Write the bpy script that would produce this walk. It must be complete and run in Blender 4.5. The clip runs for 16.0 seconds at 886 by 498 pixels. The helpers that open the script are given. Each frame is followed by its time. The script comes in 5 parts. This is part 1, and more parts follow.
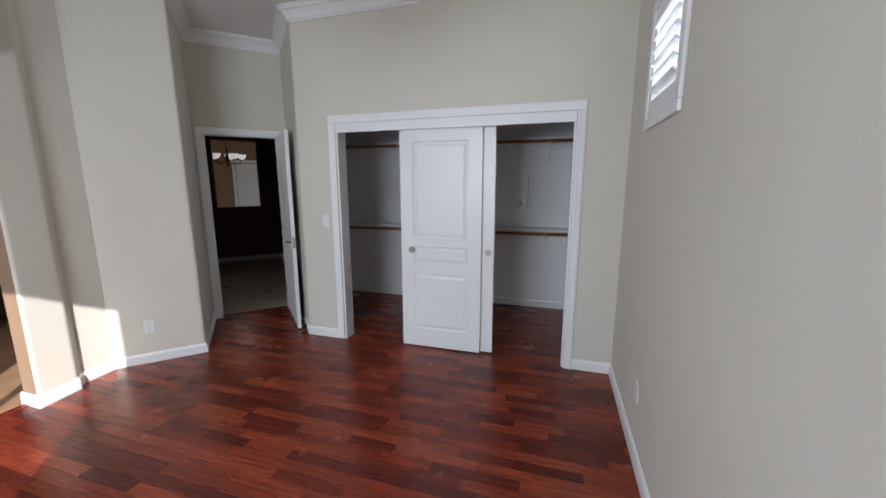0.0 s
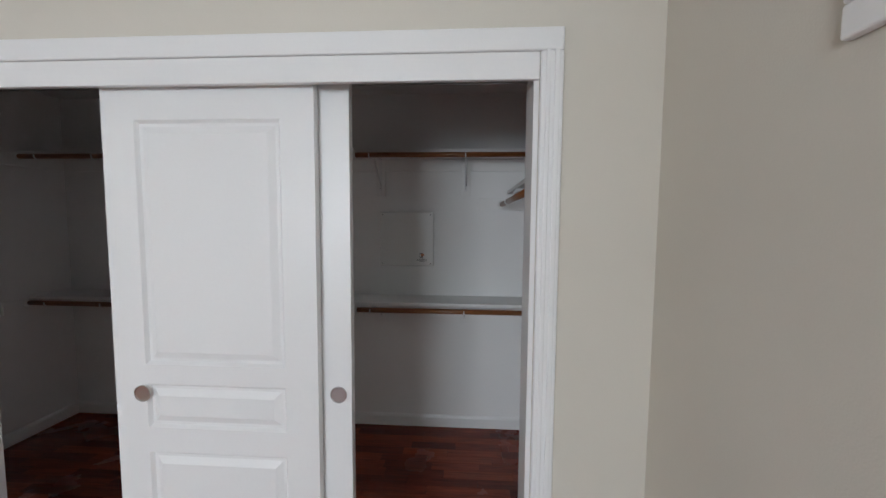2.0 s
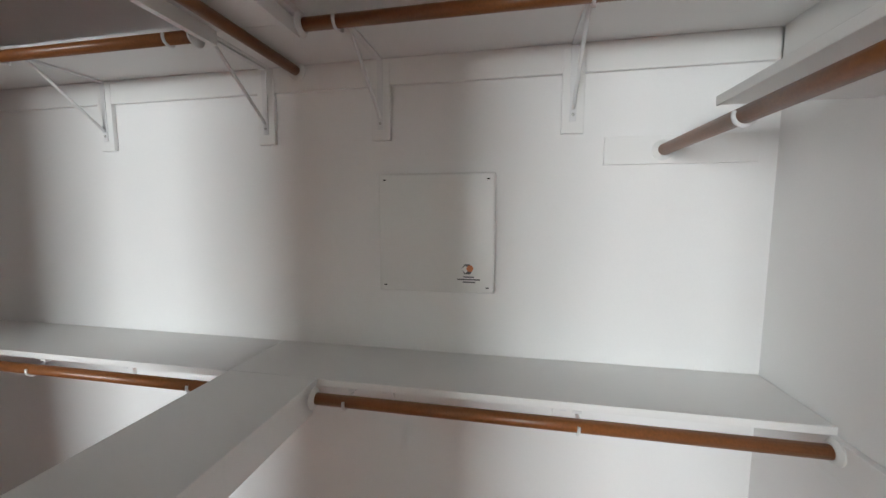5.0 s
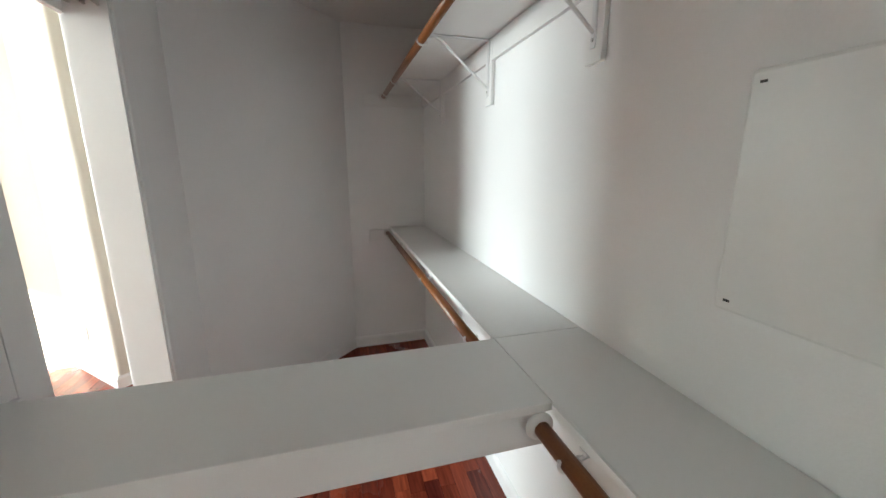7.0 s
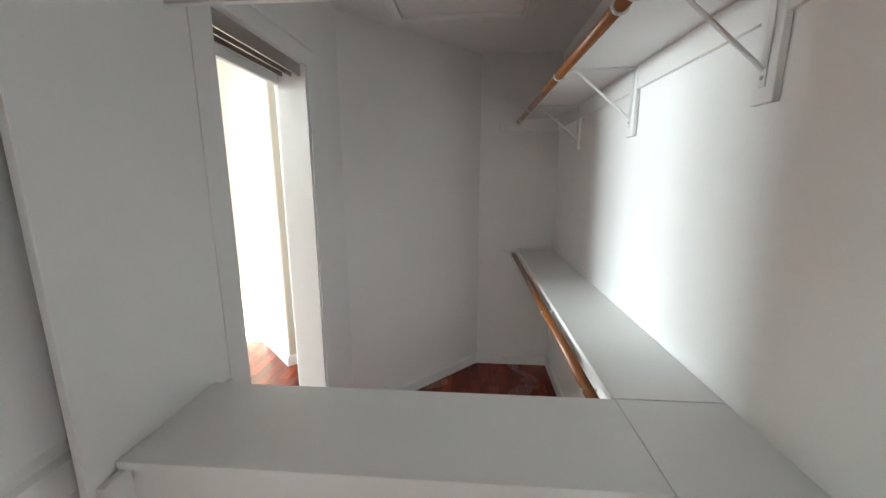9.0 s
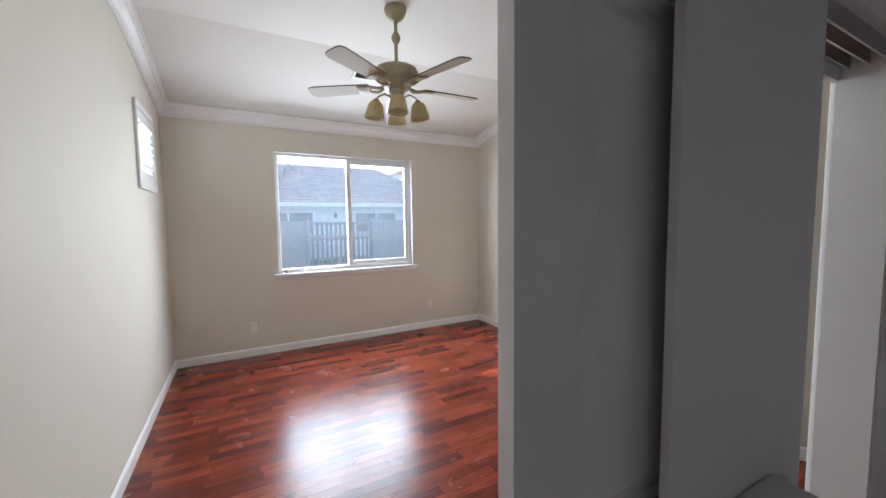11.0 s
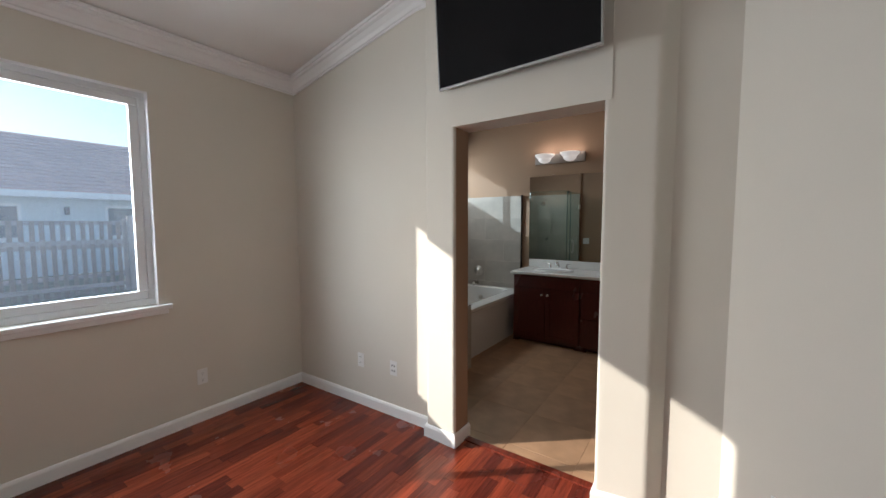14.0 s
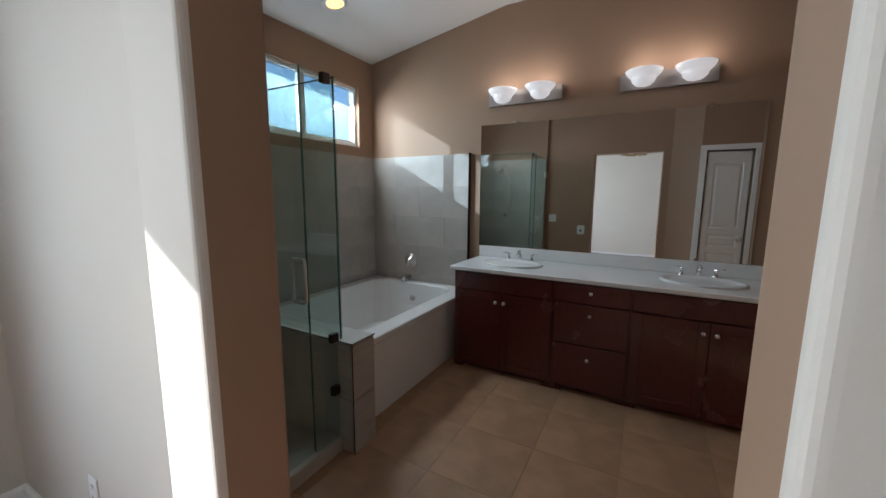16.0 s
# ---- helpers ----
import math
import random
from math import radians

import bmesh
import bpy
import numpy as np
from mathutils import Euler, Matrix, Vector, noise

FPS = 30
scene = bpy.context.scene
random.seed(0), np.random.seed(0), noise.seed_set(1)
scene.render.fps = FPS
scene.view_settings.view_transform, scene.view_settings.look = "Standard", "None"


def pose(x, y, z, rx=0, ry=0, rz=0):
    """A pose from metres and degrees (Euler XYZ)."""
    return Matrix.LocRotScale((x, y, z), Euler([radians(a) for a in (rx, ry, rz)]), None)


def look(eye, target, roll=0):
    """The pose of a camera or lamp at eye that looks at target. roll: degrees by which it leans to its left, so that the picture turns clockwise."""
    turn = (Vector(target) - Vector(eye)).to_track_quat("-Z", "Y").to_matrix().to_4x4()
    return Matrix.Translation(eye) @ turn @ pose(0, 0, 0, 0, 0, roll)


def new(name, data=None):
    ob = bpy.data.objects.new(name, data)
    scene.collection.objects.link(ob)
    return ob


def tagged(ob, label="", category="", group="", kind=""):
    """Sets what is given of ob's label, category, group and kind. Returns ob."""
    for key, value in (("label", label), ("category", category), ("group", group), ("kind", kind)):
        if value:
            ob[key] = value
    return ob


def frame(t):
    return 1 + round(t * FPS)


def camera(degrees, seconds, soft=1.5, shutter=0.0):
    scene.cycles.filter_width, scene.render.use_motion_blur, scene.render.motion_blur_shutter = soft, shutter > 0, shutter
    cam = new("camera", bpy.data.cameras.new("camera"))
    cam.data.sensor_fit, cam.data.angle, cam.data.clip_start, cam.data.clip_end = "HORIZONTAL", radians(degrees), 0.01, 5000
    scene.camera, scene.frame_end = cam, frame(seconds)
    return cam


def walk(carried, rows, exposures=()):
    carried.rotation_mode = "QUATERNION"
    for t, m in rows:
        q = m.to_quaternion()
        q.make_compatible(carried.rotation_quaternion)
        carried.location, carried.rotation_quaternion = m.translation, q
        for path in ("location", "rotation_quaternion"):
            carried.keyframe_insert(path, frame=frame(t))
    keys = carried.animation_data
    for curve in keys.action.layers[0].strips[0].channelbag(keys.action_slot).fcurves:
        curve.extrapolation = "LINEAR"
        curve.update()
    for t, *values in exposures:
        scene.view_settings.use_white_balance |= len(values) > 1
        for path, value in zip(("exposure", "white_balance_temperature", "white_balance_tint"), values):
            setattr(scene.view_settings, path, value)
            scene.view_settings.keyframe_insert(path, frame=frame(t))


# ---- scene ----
cam = camera(100.1, 16.0)
PATH = [
    (0, (0.586, 0.466, 1.517), (0.011, 2.35, 1.169), -0.1),
    (0.5, (0.534, 0.954, 1.547), (0.101, 2.884, 1.248), 0.0),
    (1, (0.48, 1.436, 1.549), (0.135, 3.397, 1.367), 0.3),
    (1.5, (0.512, 1.929, 1.544), (0.325, 3.915, 1.397), 0.4),
    (2, (0.48, 2.346, 1.536), (0.361, 4.338, 1.394), 0.4),
    (2.5, (0.459, 2.698, 1.521), (0.466, 4.694, 1.399), -0.1),
    (3, (0.414, 3.053, 1.5), (0.529, 5.047, 1.377), -0.1),
    (5.5, (0.267, 3.99, 1.482), (-0.437, 5.847, 1.24), -0.2),
    (6, (0.221, 4.19, 1.502), (-0.899, 5.824, 1.232), -0.6),
    (6.5, (0.26, 4.304, 1.488), (-1.33, 5.482, 1.196), -0.4),
    (7, (0.334, 4.378, 1.463), (-1.546, 4.907, 1.032), 0.0),
    (7.5, (0.366, 4.388, 1.434), (-1.543, 4.605, 0.879), 0.3),
    (8, (0.362, 4.379, 1.455), (-1.523, 4.402, 0.786), 0.5),
    (8.5, (0.334, 4.38, 1.515), (-1.549, 4.305, 0.847), -0.0),
    (9, (0.359, 4.392, 1.567), (-1.598, 4.247, 1.183), 0.0),
    (9.5, (0.412, 4.376, 1.556), (-1.446, 3.667, 1.345), -0.2),
    (10, (0.463, 4.335, 1.539), (-1.09, 3.089, 1.357), -0.5),
    (12.3, (0.195, 3.236, 1.518), (-0.469, 1.354, 1.379), -0.3),
    (12.5, (0.158, 3.107, 1.508), (-0.633, 1.274, 1.382), -0.2),
    (13, (-0.042, 2.813, 1.523), (-1.361, 1.315, 1.399), -0.2),
    (13.2, (-0.165, 2.717, 1.493), (-1.567, 1.296, 1.376), -0.0),
    (13.5, (-0.376, 2.535, 1.517), (-1.884, 1.228, 1.39), -0.2),
    (14, (-0.76, 2.303, 1.493), (-2.397, 1.163, 1.35), -0.1),
    (14.5, (-1.214, 2.222, 1.475), (-2.916, 1.188, 1.294), 0.0),
    (15, (-1.668, 2.109, 1.467), (-3.373, 1.082, 1.277), 0.3),
    (15.5, (-2.066, 1.928, 1.480), (-3.768, 0.908, 1.238), 0.3),
    (16, (-2.355, 1.764, 1.458), (-4.09, 0.81, 1.175), 0.4),
]
walk(cam, [(t, look(eye, target, roll)) for t, eye, target, roll in PATH],
     exposures=[(0, 0.65, 6150, 10), (1.0, 0.7, 6350, 9), (2.0, 0.8, 6450, 9), (3.0, 1.03, 6500, 9), (3.6, 1.55, 6600, 8), (5.3, 2.3, 6850, 8), (6.5, 2.8, 6800, 5), (7.5, 2.7, 6700, 1), (9.0, 2.85, 6650, 2), (9.5, 2.5, 6400, 3), (10.2, 1.85, 6250, 4), (11.2, 1.1, 6350, 10), (12.3, 0.5, 6450, 10), (14, 0.53, 6550, 10), (15, 0.6, 5950, 8), (16, 0.82, 5950, 8)])

# world, sun, window light
world = bpy.data.worlds.new("sky")
scene.world = world
world.use_nodes = True
_nt = world.node_tree
_sky = _nt.nodes.new("ShaderNodeTexSky")
_sky.sky_type, _sky.sun_disc = "NISHITA", False
_sky.sun_elevation, _sky.sun_rotation = radians(22.8), radians(140.0)
_nt.links.new(_sky.outputs[0], _nt.nodes["Background"].inputs[0])
_nt.nodes["Background"].inputs[1].default_value = 0.15
_sun = bpy.data.lights.new("sun", "SUN")
_sun.energy, _sun.angle, _sun.color = 4.4, radians(0.53), (1.0, 0.94, 0.87)
new("sun", _sun).matrix_world = look((8.4, -10, 5.5), (0, 0, 0))


def area(name, eye, target, sx, sy, watts, color=(0.86, 0.93, 1.0)):
    lamp = bpy.data.lights.new(name, "AREA")
    lamp.shape, lamp.size, lamp.size_y, lamp.energy, lamp.color = "RECTANGLE", sx, sy, watts, color
    new(name, lamp).matrix_world = look(eye, target)


def point(name, at, watts, color, r=0.04):
    lamp = bpy.data.lights.new(name, "POINT")
    lamp.energy, lamp.color, lamp.shadow_soft_size = watts, color, r
    new(name, lamp).location = at


area("window_sky", (-0.85, -1.25, 1.78), (-0.85, 1.0, 0.80), 1.9, 1.3, 76)
area("shutter_sky", (1.30, 2.64, 2.15), (-1, 2.64, 1.6), 0.52, 0.52, 6)
area("shutter_sky", (1.30, 0.03, 2.15), (-1, 0.03, 1.6), 0.52, 0.52, 6)
area("bath_window_sky", (-4.78, -1.2, 2.27), (-4.6, 0.6, 0.5), 1.3, 0.50, 44, (1.0, 0.90, 0.80))


# materials
def node_mat(name):
    m = bpy.data.materials.new(name)
    m.use_nodes = True
    return m, m.node_tree.nodes, m.node_tree.links, m.node_tree.nodes["Principled BSDF"]


def surface(name, color, rough=0.6, metal=0.0, grain=60.0, vary=0.06, bump=0.05, stain=0.05, coat=0.0, stretch=(1, 1, 1), dist=0.002):
    """Colour with large stains, fine grain and fine relief."""
    m, n, l, b = node_mat(name)
    co = n.new("ShaderNodeTexCoord")
    mp = n.new("ShaderNodeMapping")
    mp.inputs["Scale"].default_value = stretch
    l.new(co.outputs["Object"], mp.inputs[0])
    fine, big = n.new("ShaderNodeTexNoise"), n.new("ShaderNodeTexNoise")
    fine.inputs["Scale"].default_value, fine.inputs["Detail"].default_value = grain, 4
    big.inputs["Scale"].default_value, big.inputs["Detail"].default_value = 1.7, 5
    l.new(mp.outputs[0], fine.inputs[0])
    l.new(co.outputs["Object"], big.inputs[0])
    mix = n.new("ShaderNodeMix")
    mix.data_type = "RGBA"
    mix.inputs[6].default_value = (*[c * (1 - vary) for c in color], 1)
    mix.inputs[7].default_value = (*[min(1, c * (1 + vary)) for c in color], 1)
    l.new(fine.outputs[0], mix.inputs[0])
    mul = n.new("ShaderNodeMix")
    mul.data_type, mul.blend_type = "RGBA", "MULTIPLY"
    mul.inputs[0].default_value = 1.0
    ramp = n.new("ShaderNodeMapRange")
    ramp.inputs[1].default_value, ramp.inputs[2].default_value = 0.3, 0.7
    ramp.inputs[3].default_value, ramp.inputs[4].default_value = 1 - stain, 1.0
    l.new(big.outputs[0], ramp.inputs[0])
    l.new(mix.outputs[2], mul.inputs[6])
    l.new(ramp.outputs[0], mul.inputs[7])
    l.new(mul.outputs[2], b.inputs["Base Color"])
    rr = n.new("ShaderNodeMapRange")
    rr.inputs[3].default_value, rr.inputs[4].default_value = max(0.02, rough - 0.06), min(1, rough + 0.06)
    l.new(big.outputs[0], rr.inputs[0])
    l.new(rr.outputs[0], b.inputs["Roughness"])
    b.inputs["Metallic"].default_value = metal
    b.inputs["Coat Weight"].default_value = coat
    if bump:
        bp = n.new("ShaderNodeBump")
        bp.inputs["Strength"].default_value, bp.inputs["Distance"].default_value = bump, dist
        l.new(fine.outputs[0], bp.inputs["Height"])
        l.new(bp.outputs[0], b.inputs["Normal"])
    return m


def plank_mat(name, per_island):
    m, n, l, b = node_mat(name)
    if per_island:
        src = n.new("ShaderNodeNewGeometry").outputs["Random Per Island"]
    else:
        src = n.new("ShaderNodeObjectInfo").outputs["Random"]
    ramp = n.new("ShaderNodeValToRGB")
    e = ramp.color_ramp.elements
    e[0].position, e[0].color = 0.0, (0.095, 0.016, 0.010, 1)
    e[1].position, e[1].color = 1.0, (0.285, 0.056, 0.025, 1)
    k = e.new(0.45)
    k.color = (0.19, 0.032, 0.016, 1)
    k = e.new(0.8)
    k.color = (0.265, 0.048, 0.022, 1)
    l.new(src, ramp.inputs[0])
    co, mp = n.new("ShaderNodeTexCoord"), n.new("ShaderNodeMapping")
    geo = n.new("ShaderNodeNewGeometry")
    mp.inputs["Scale"].default_value = (3, 40, 40)
    add = n.new("ShaderNodeVectorMath")
    mul3 = n.new("ShaderNodeMath")
    mul3.operation = "MULTIPLY"
    mul3.inputs[1].default_value = 37.0
    l.new(src, mul3.inputs[0])
    l.new(geo.outputs["Position"], add.inputs[0])
    l.new(mul3.outputs[0], add.inputs[1])
    l.new(add.outputs[0], mp.inputs[0])
    no = n.new("ShaderNodeTexNoise")
    no.inputs["Scale"].default_value, no.inputs["Detail"].default_value, no.inputs["Distortion"].default_value = 1.6, 7, 0.8
    l.new(mp.outputs[0], no.inputs[0])
    mr = n.new("ShaderNodeMapRange")
    mr.inputs[1].default_value, mr.inputs[2].default_value, mr.inputs[3].default_value, mr.inputs[4].default_value = 0.3, 0.72, 0.62, 1.35
    l.new(no.outputs[0], mr.inputs[0])
    mx = n.new("ShaderNodeMix")
    mx.data_type, mx.blend_type = "RGBA", "MULTIPLY"
    mx.inputs[0].default_value = 1
    l.new(ramp.outputs[0], mx.inputs[6])
    l.new(mr.outputs[0], mx.inputs[7])
    l.new(mx.outputs[2], b.inputs["Base Color"])
    big = n.new("ShaderNodeTexNoise")
    big.inputs["Scale"].default_value, big.inputs["Detail"].default_value = 3.0, 6
    l.new(geo.outputs["Position"], big.inputs[0])
    ro = n.new("ShaderNodeMapRange")
    ro.inputs[3].default_value, ro.inputs[4].default_value = 0.17, 0.34
    l.new(big.outputs[0], ro.inputs[0])
    l.new(ro.outputs[0], b.inputs["Roughness"])
    bp = n.new("ShaderNodeBump")
    bp.inputs["Strength"].default_value, bp.inputs["Distance"].default_value = 0.05, 0.001
    b.inputs["Specular IOR Level"].default_value = 0.34
    l.new(no.outputs[0], bp.inputs["Height"])
    l.new(bp.outputs[0], b.inputs["Normal"])
    return m


def glass_mat(name, tint, gloss=0.07, rough=0.0):
    m, n, l, b = node_mat(name)
    n.remove(b)
    tr, gl, mix = n.new("ShaderNodeBsdfTransparent"), n.new("ShaderNodeBsdfGlossy"), n.new("ShaderNodeMixShader")
    tr.inputs[0].default_value = (*tint, 1)
    gl.inputs["Roughness"].default_value = rough
    mix.inputs[0].default_value = gloss
    l.new(tr.outputs[0], mix.inputs[1])
    l.new(gl.outputs[0], mix.inputs[2])
    l.new(mix.outputs[0], n["Material Output"].inputs[0])
    return m


def lit_mat(name, color, strength, base=(0.8, 0.8, 0.8)):
    m, n, l, b = node_mat(name)
    b.inputs["Base Color"].default_value = (*base, 1)
    b.inputs["Emission Color"].default_value = (*color, 1)
    b.inputs["Emission Strength"].default_value = strength
    b.inputs["Roughness"].default_value = 0.3
    return m


PAINT = surface("beige_wall_paint", (0.68, 0.642, 0.565), 0.72, grain=210, vary=0.02, bump=0.25, stain=0.04, dist=0.0016)
WHITE = surface("white_wall_paint", (0.86, 0.855, 0.845), 0.75, grain=210, vary=0.02, bump=0.2, stain=0.04, dist=0.0014)
CEIL = surface("ceiling_paint", (0.78, 0.765, 0.74), 0.8, grain=160, vary=0.02, bump=0.2, stain=0.03)
BROWN = surface("taupe_brown_paint", (0.335, 0.218, 0.142), 0.7, grain=210, vary=0.03, bump=0.25, stain=0.05, dist=0.0016)
DARKBROWN = surface("chocolate_paint", (0.115, 0.050, 0.030), 0.7, grain=200, vary=0.03, bump=0.2, stain=0.05)
TRIM = surface("white_trim_enamel", (0.85, 0.85, 0.845), 0.35, grain=90, vary=0.015, bump=0.04, stain=0.03)
SHELF = surface("white_melamine", (0.84, 0.835, 0.82), 0.42, grain=300, vary=0.02, bump=0.12, stain=0.04)
ROD = surface("varnished_pine_rod", (0.25, 0.088, 0.026), 0.32, grain=26, vary=0.35, bump=0.05, stain=0.15, stretch=(6, 6, 6))
METALW = surface("white_coated_steel", (0.78, 0.78, 0.78), 0.4, grain=120, vary=0.02, bump=0.02)
NICKEL = surface("brushed_nickel", (0.62, 0.60, 0.56), 0.28, metal=1.0, grain=120, vary=0.05, bump=0.02)
CHROME = surface("chrome", (0.80, 0.80, 0.80), 0.08, metal=1.0, grain=50, vary=0.01, bump=0.0)
SATIN = surface("satin_nickel", (0.42, 0.39, 0.37), 0.5, metal=0.9, grain=120, vary=0.05, bump=0.02)
PLASTIC = surface("white_plastic", (0.80, 0.80, 0.78), 0.35, grain=90, vary=0.02, bump=0.0)
DARK = surface("dark_slot", (0.02, 0.02, 0.02), 0.6, grain=90, vary=0.1, bump=0.0)
STEEL = surface("steel_disc", (0.55, 0.54, 0.52), 0.3, metal=1.0, grain=80, vary=0.05, bump=0.02)
VINYL = surface("white_window_vinyl", (0.74, 0.76, 0.77), 0.4, grain=90, vary=0.02, bump=0.02)
GLASS = glass_mat("clear_window_glass", (0.93, 0.96, 1.0), 0.05)
# veiling glare put into the pane material as a bluish translucent share
_n, _l = GLASS.node_tree.nodes, GLASS.node_tree.links
_haze, _haze_mix = _n.new("ShaderNodeBsdfTranslucent"), _n.new("ShaderNodeMixShader")
_haze.inputs[0].default_value, _haze_mix.inputs[0].default_value = (0.62, 0.78, 1.0, 1), 0.012
_l.new(_n["Mix Shader"].outputs[0], _haze_mix.inputs[1])
_l.new(_haze.outputs[0], _haze_mix.inputs[2])
_l.new(_haze_mix.outputs[0], _n["Material Output"].inputs[0])
SHOWERGLASS = glass_mat("green_tinted_glass", (0.89, 0.945, 0.93), 0.08)
GLASSEDGE = surface("green_glass_edge", (0.05, 0.13, 0.11), 0.15, grain=80, vary=0.1, bump=0.0)
MIRROR = surface("silvered_mirror", (0.86, 0.87, 0.86), 0.02, metal=1.0, grain=40, vary=0.005, bump=0.0, stain=0.0)
MIRROR.node_tree.nodes["Principled BSDF"].inputs["Roughness"].default_value = 0.01
for _l in list(MIRROR.node_tree.links):
    if _l.to_socket.name == "Roughness":
        MIRROR.node_tree.links.remove(_l)
TILE = surface("grey_stone_tile", (0.45, 0.415, 0.37), 0.36, grain=5, vary=0.26, bump=0.04, stain=0.16, stretch=(1.0, 1.0, 11))
GROUT = surface("grey_grout", (0.40, 0.37, 0.335), 0.85, grain=200, vary=0.08, bump=0.1)
TANGROUT = surface("tan_grout", (0.36, 0.22, 0.13), 0.85, grain=200, vary=0.08, bump=0.1)
FLOORTILE = surface("tan_ceramic_tile", (0.44, 0.265, 0.155), 0.45, grain=7, vary=0.26, bump=0.05, stain=0.24)
HALLTILE = surface("cream_ceramic_tile", (0.42, 0.36, 0.28), 0.4, grain=9, vary=0.12, bump=0.05, stain=0.14)
PORCELAIN = surface("white_porcelain", (0.80, 0.80, 0.79), 0.14, grain=30, vary=0.01, bump=0.0, coat=0.3)
CHERRY = surface("dark_cherry_cabinet", (0.085, 0.013, 0.011), 0.26, grain=14, vary=0.32, bump=0.03, stain=0.2, stretch=(1, 6, 1), coat=0.2)
MARBLE = surface("white_cultured_marble", (0.80, 0.80, 0.79), 0.16, grain=5, vary=0.03, bump=0.0, coat=0.2)
SCREEN = surface("black_screen", (0.006, 0.006, 0.007), 0.12, grain=20, vary=0.1, bump=0.0)
SCREEN.node_tree.nodes["Principled BSDF"].inputs["Specular IOR Level"].default_value = 0.15
SILVER = surface("silver_bezel", (0.45, 0.45, 0.45), 0.35, metal=0.7, grain=80, vary=0.05, bump=0.0)
FANBODY = surface("distressed_cream_enamel", (0.42, 0.35, 0.22), 0.45, grain=28, vary=0.28, bump=0.15, stain=0.3)
BLADE = surface("whitewashed_blade", (0.50, 0.45, 0.36), 0.45, grain=30, vary=0.14, bump=0.05, stain=0.15, stretch=(1, 8, 8))
BLADEEDGE = surface("dark_blade_edge", (0.05, 0.035, 0.025), 0.5, grain=30, vary=0.1, bump=0.0)
AMBER = surface("amber_scavo_glass", (0.62, 0.48, 0.24), 0.42, grain=22, vary=0.16, bump=0.05, stain=0.2)
AMBER.node_tree.nodes["Principled BSDF"].inputs["Transmission Weight"].default_value = 0.25
SHADELIT = lit_mat("lit_frosted_glass", (1.0, 0.92, 0.89), 0.26)
BULBAMBER = lit_mat("amber_downlight", (1.0, 0.52, 0.10), 2.2, (0.6, 0.35, 0.1))
BRONZE = surface("oil_rubbed_bronze", (0.05, 0.035, 0.028), 0.4, metal=0.8, grain=60, vary=0.2, bump=0.05)
FENCE = surface("weathered_fence_wood", (0.35, 0.33, 0.325), 0.85, grain=16, vary=0.25, bump=0.3, stain=0.25, stretch=(6, 6, 0.5))
FENCEDARK = surface("brown_fence_wood", (0.21, 0.165, 0.145), 0.85, grain=16, vary=0.25, bump=0.3, stain=0.25, stretch=(6, 6, 0.5))
STUCCO = surface("pale_blue_stucco", (0.60, 0.66, 0.69), 0.9, grain=90, vary=0.06, bump=0.3, stain=0.08)
ROOFTILE = surface("brown_roof_tile", (0.50, 0.33, 0.28), 0.85, grain=18, vary=0.2, bump=0.3, stain=0.2)
LAWN = surface("dry_lawn", (0.12, 0.13, 0.07), 0.95, grain=40, vary=0.4, bump=0.5, stain=0.4)
PANE = surface("dark_house_window", (0.06, 0.075, 0.09), 0.08, grain=20, vary=0.1, bump=0.0)
BARK = surface("grey_bark", (0.13, 0.10, 0.08), 0.9, grain=40, vary=0.3, bump=0.4)
LEAF = surface("autumn_leaf", (0.17, 0.10, 0.05), 0.7, grain=40, vary=0.3, bump=0.0)
RED = surface("orange_red_print", (0.60, 0.22, 0.09), 0.5, grain=40, vary=0.05, bump=0.0)
INK = surface("grey_ink", (0.10, 0.10, 0.11), 0.6, grain=40, vary=0.05, bump=0.0)
BLACKRUB = surface("black_rubber", (0.02, 0.02, 0.02), 0.7, grain=60, vary=0.1, bump=0.05)
CHERRYSTRIP = plank_mat("cherry_threshold", False)
PLANK = plank_mat("cherry_plank", False)
PLANKJ = plank_mat("cherry_plank_joined", True)


# mesh helpers
def mesh_of(bm, name, mats, smooth=False):
    me = bpy.data.meshes.new(name)
    bmesh.ops.recalc_face_normals(bm, faces=bm.faces[:])
    bm.to_mesh(me)
    bm.free()
    for m in mats if isinstance(mats, (list, tuple)) else [mats]:
        me.materials.append(m)
    if smooth:
        me.shade_smooth()
    return me


def part(name, bm, material, parent=None, label="", smooth=False):
    ob = new(name, mesh_of(bm, name, material, smooth))
    ob.parent = parent
    return tagged(ob, label)


def thing(name, label, category, at=None, group="", kind=""):
    ob = new(name)
    ob.empty_display_size = 0.05
    if at is not None:
        ob.matrix_world = at
    return tagged(ob, label, category, group, kind)


def box(bm, x0, x1, y0, y1, z0, z1, bev=0.0, m=None, mat=0):
    t = Matrix.Translation(((x0 + x1) / 2, (y0 + y1) / 2, (z0 + z1) / 2)) @ Matrix.Diagonal((abs(x1 - x0), abs(y1 - y0), abs(z1 - z0), 1))
    r = bmesh.ops.create_cube(bm, size=1, matrix=t if m is None else m @ t)
    faces = {f for v in r["verts"] for f in v.link_faces}
    for f in faces:
        f.material_index = mat
    if bev > 0:
        edges = list({e for v in r["verts"] for e in v.link_edges})
        bmesh.ops.bevel(bm, geom=edges, offset=bev, segments=2, affect="EDGES", profile=0.5)
    return bm


def boxm(*a, **k):
    return box(bmesh.new(), *a, **k)


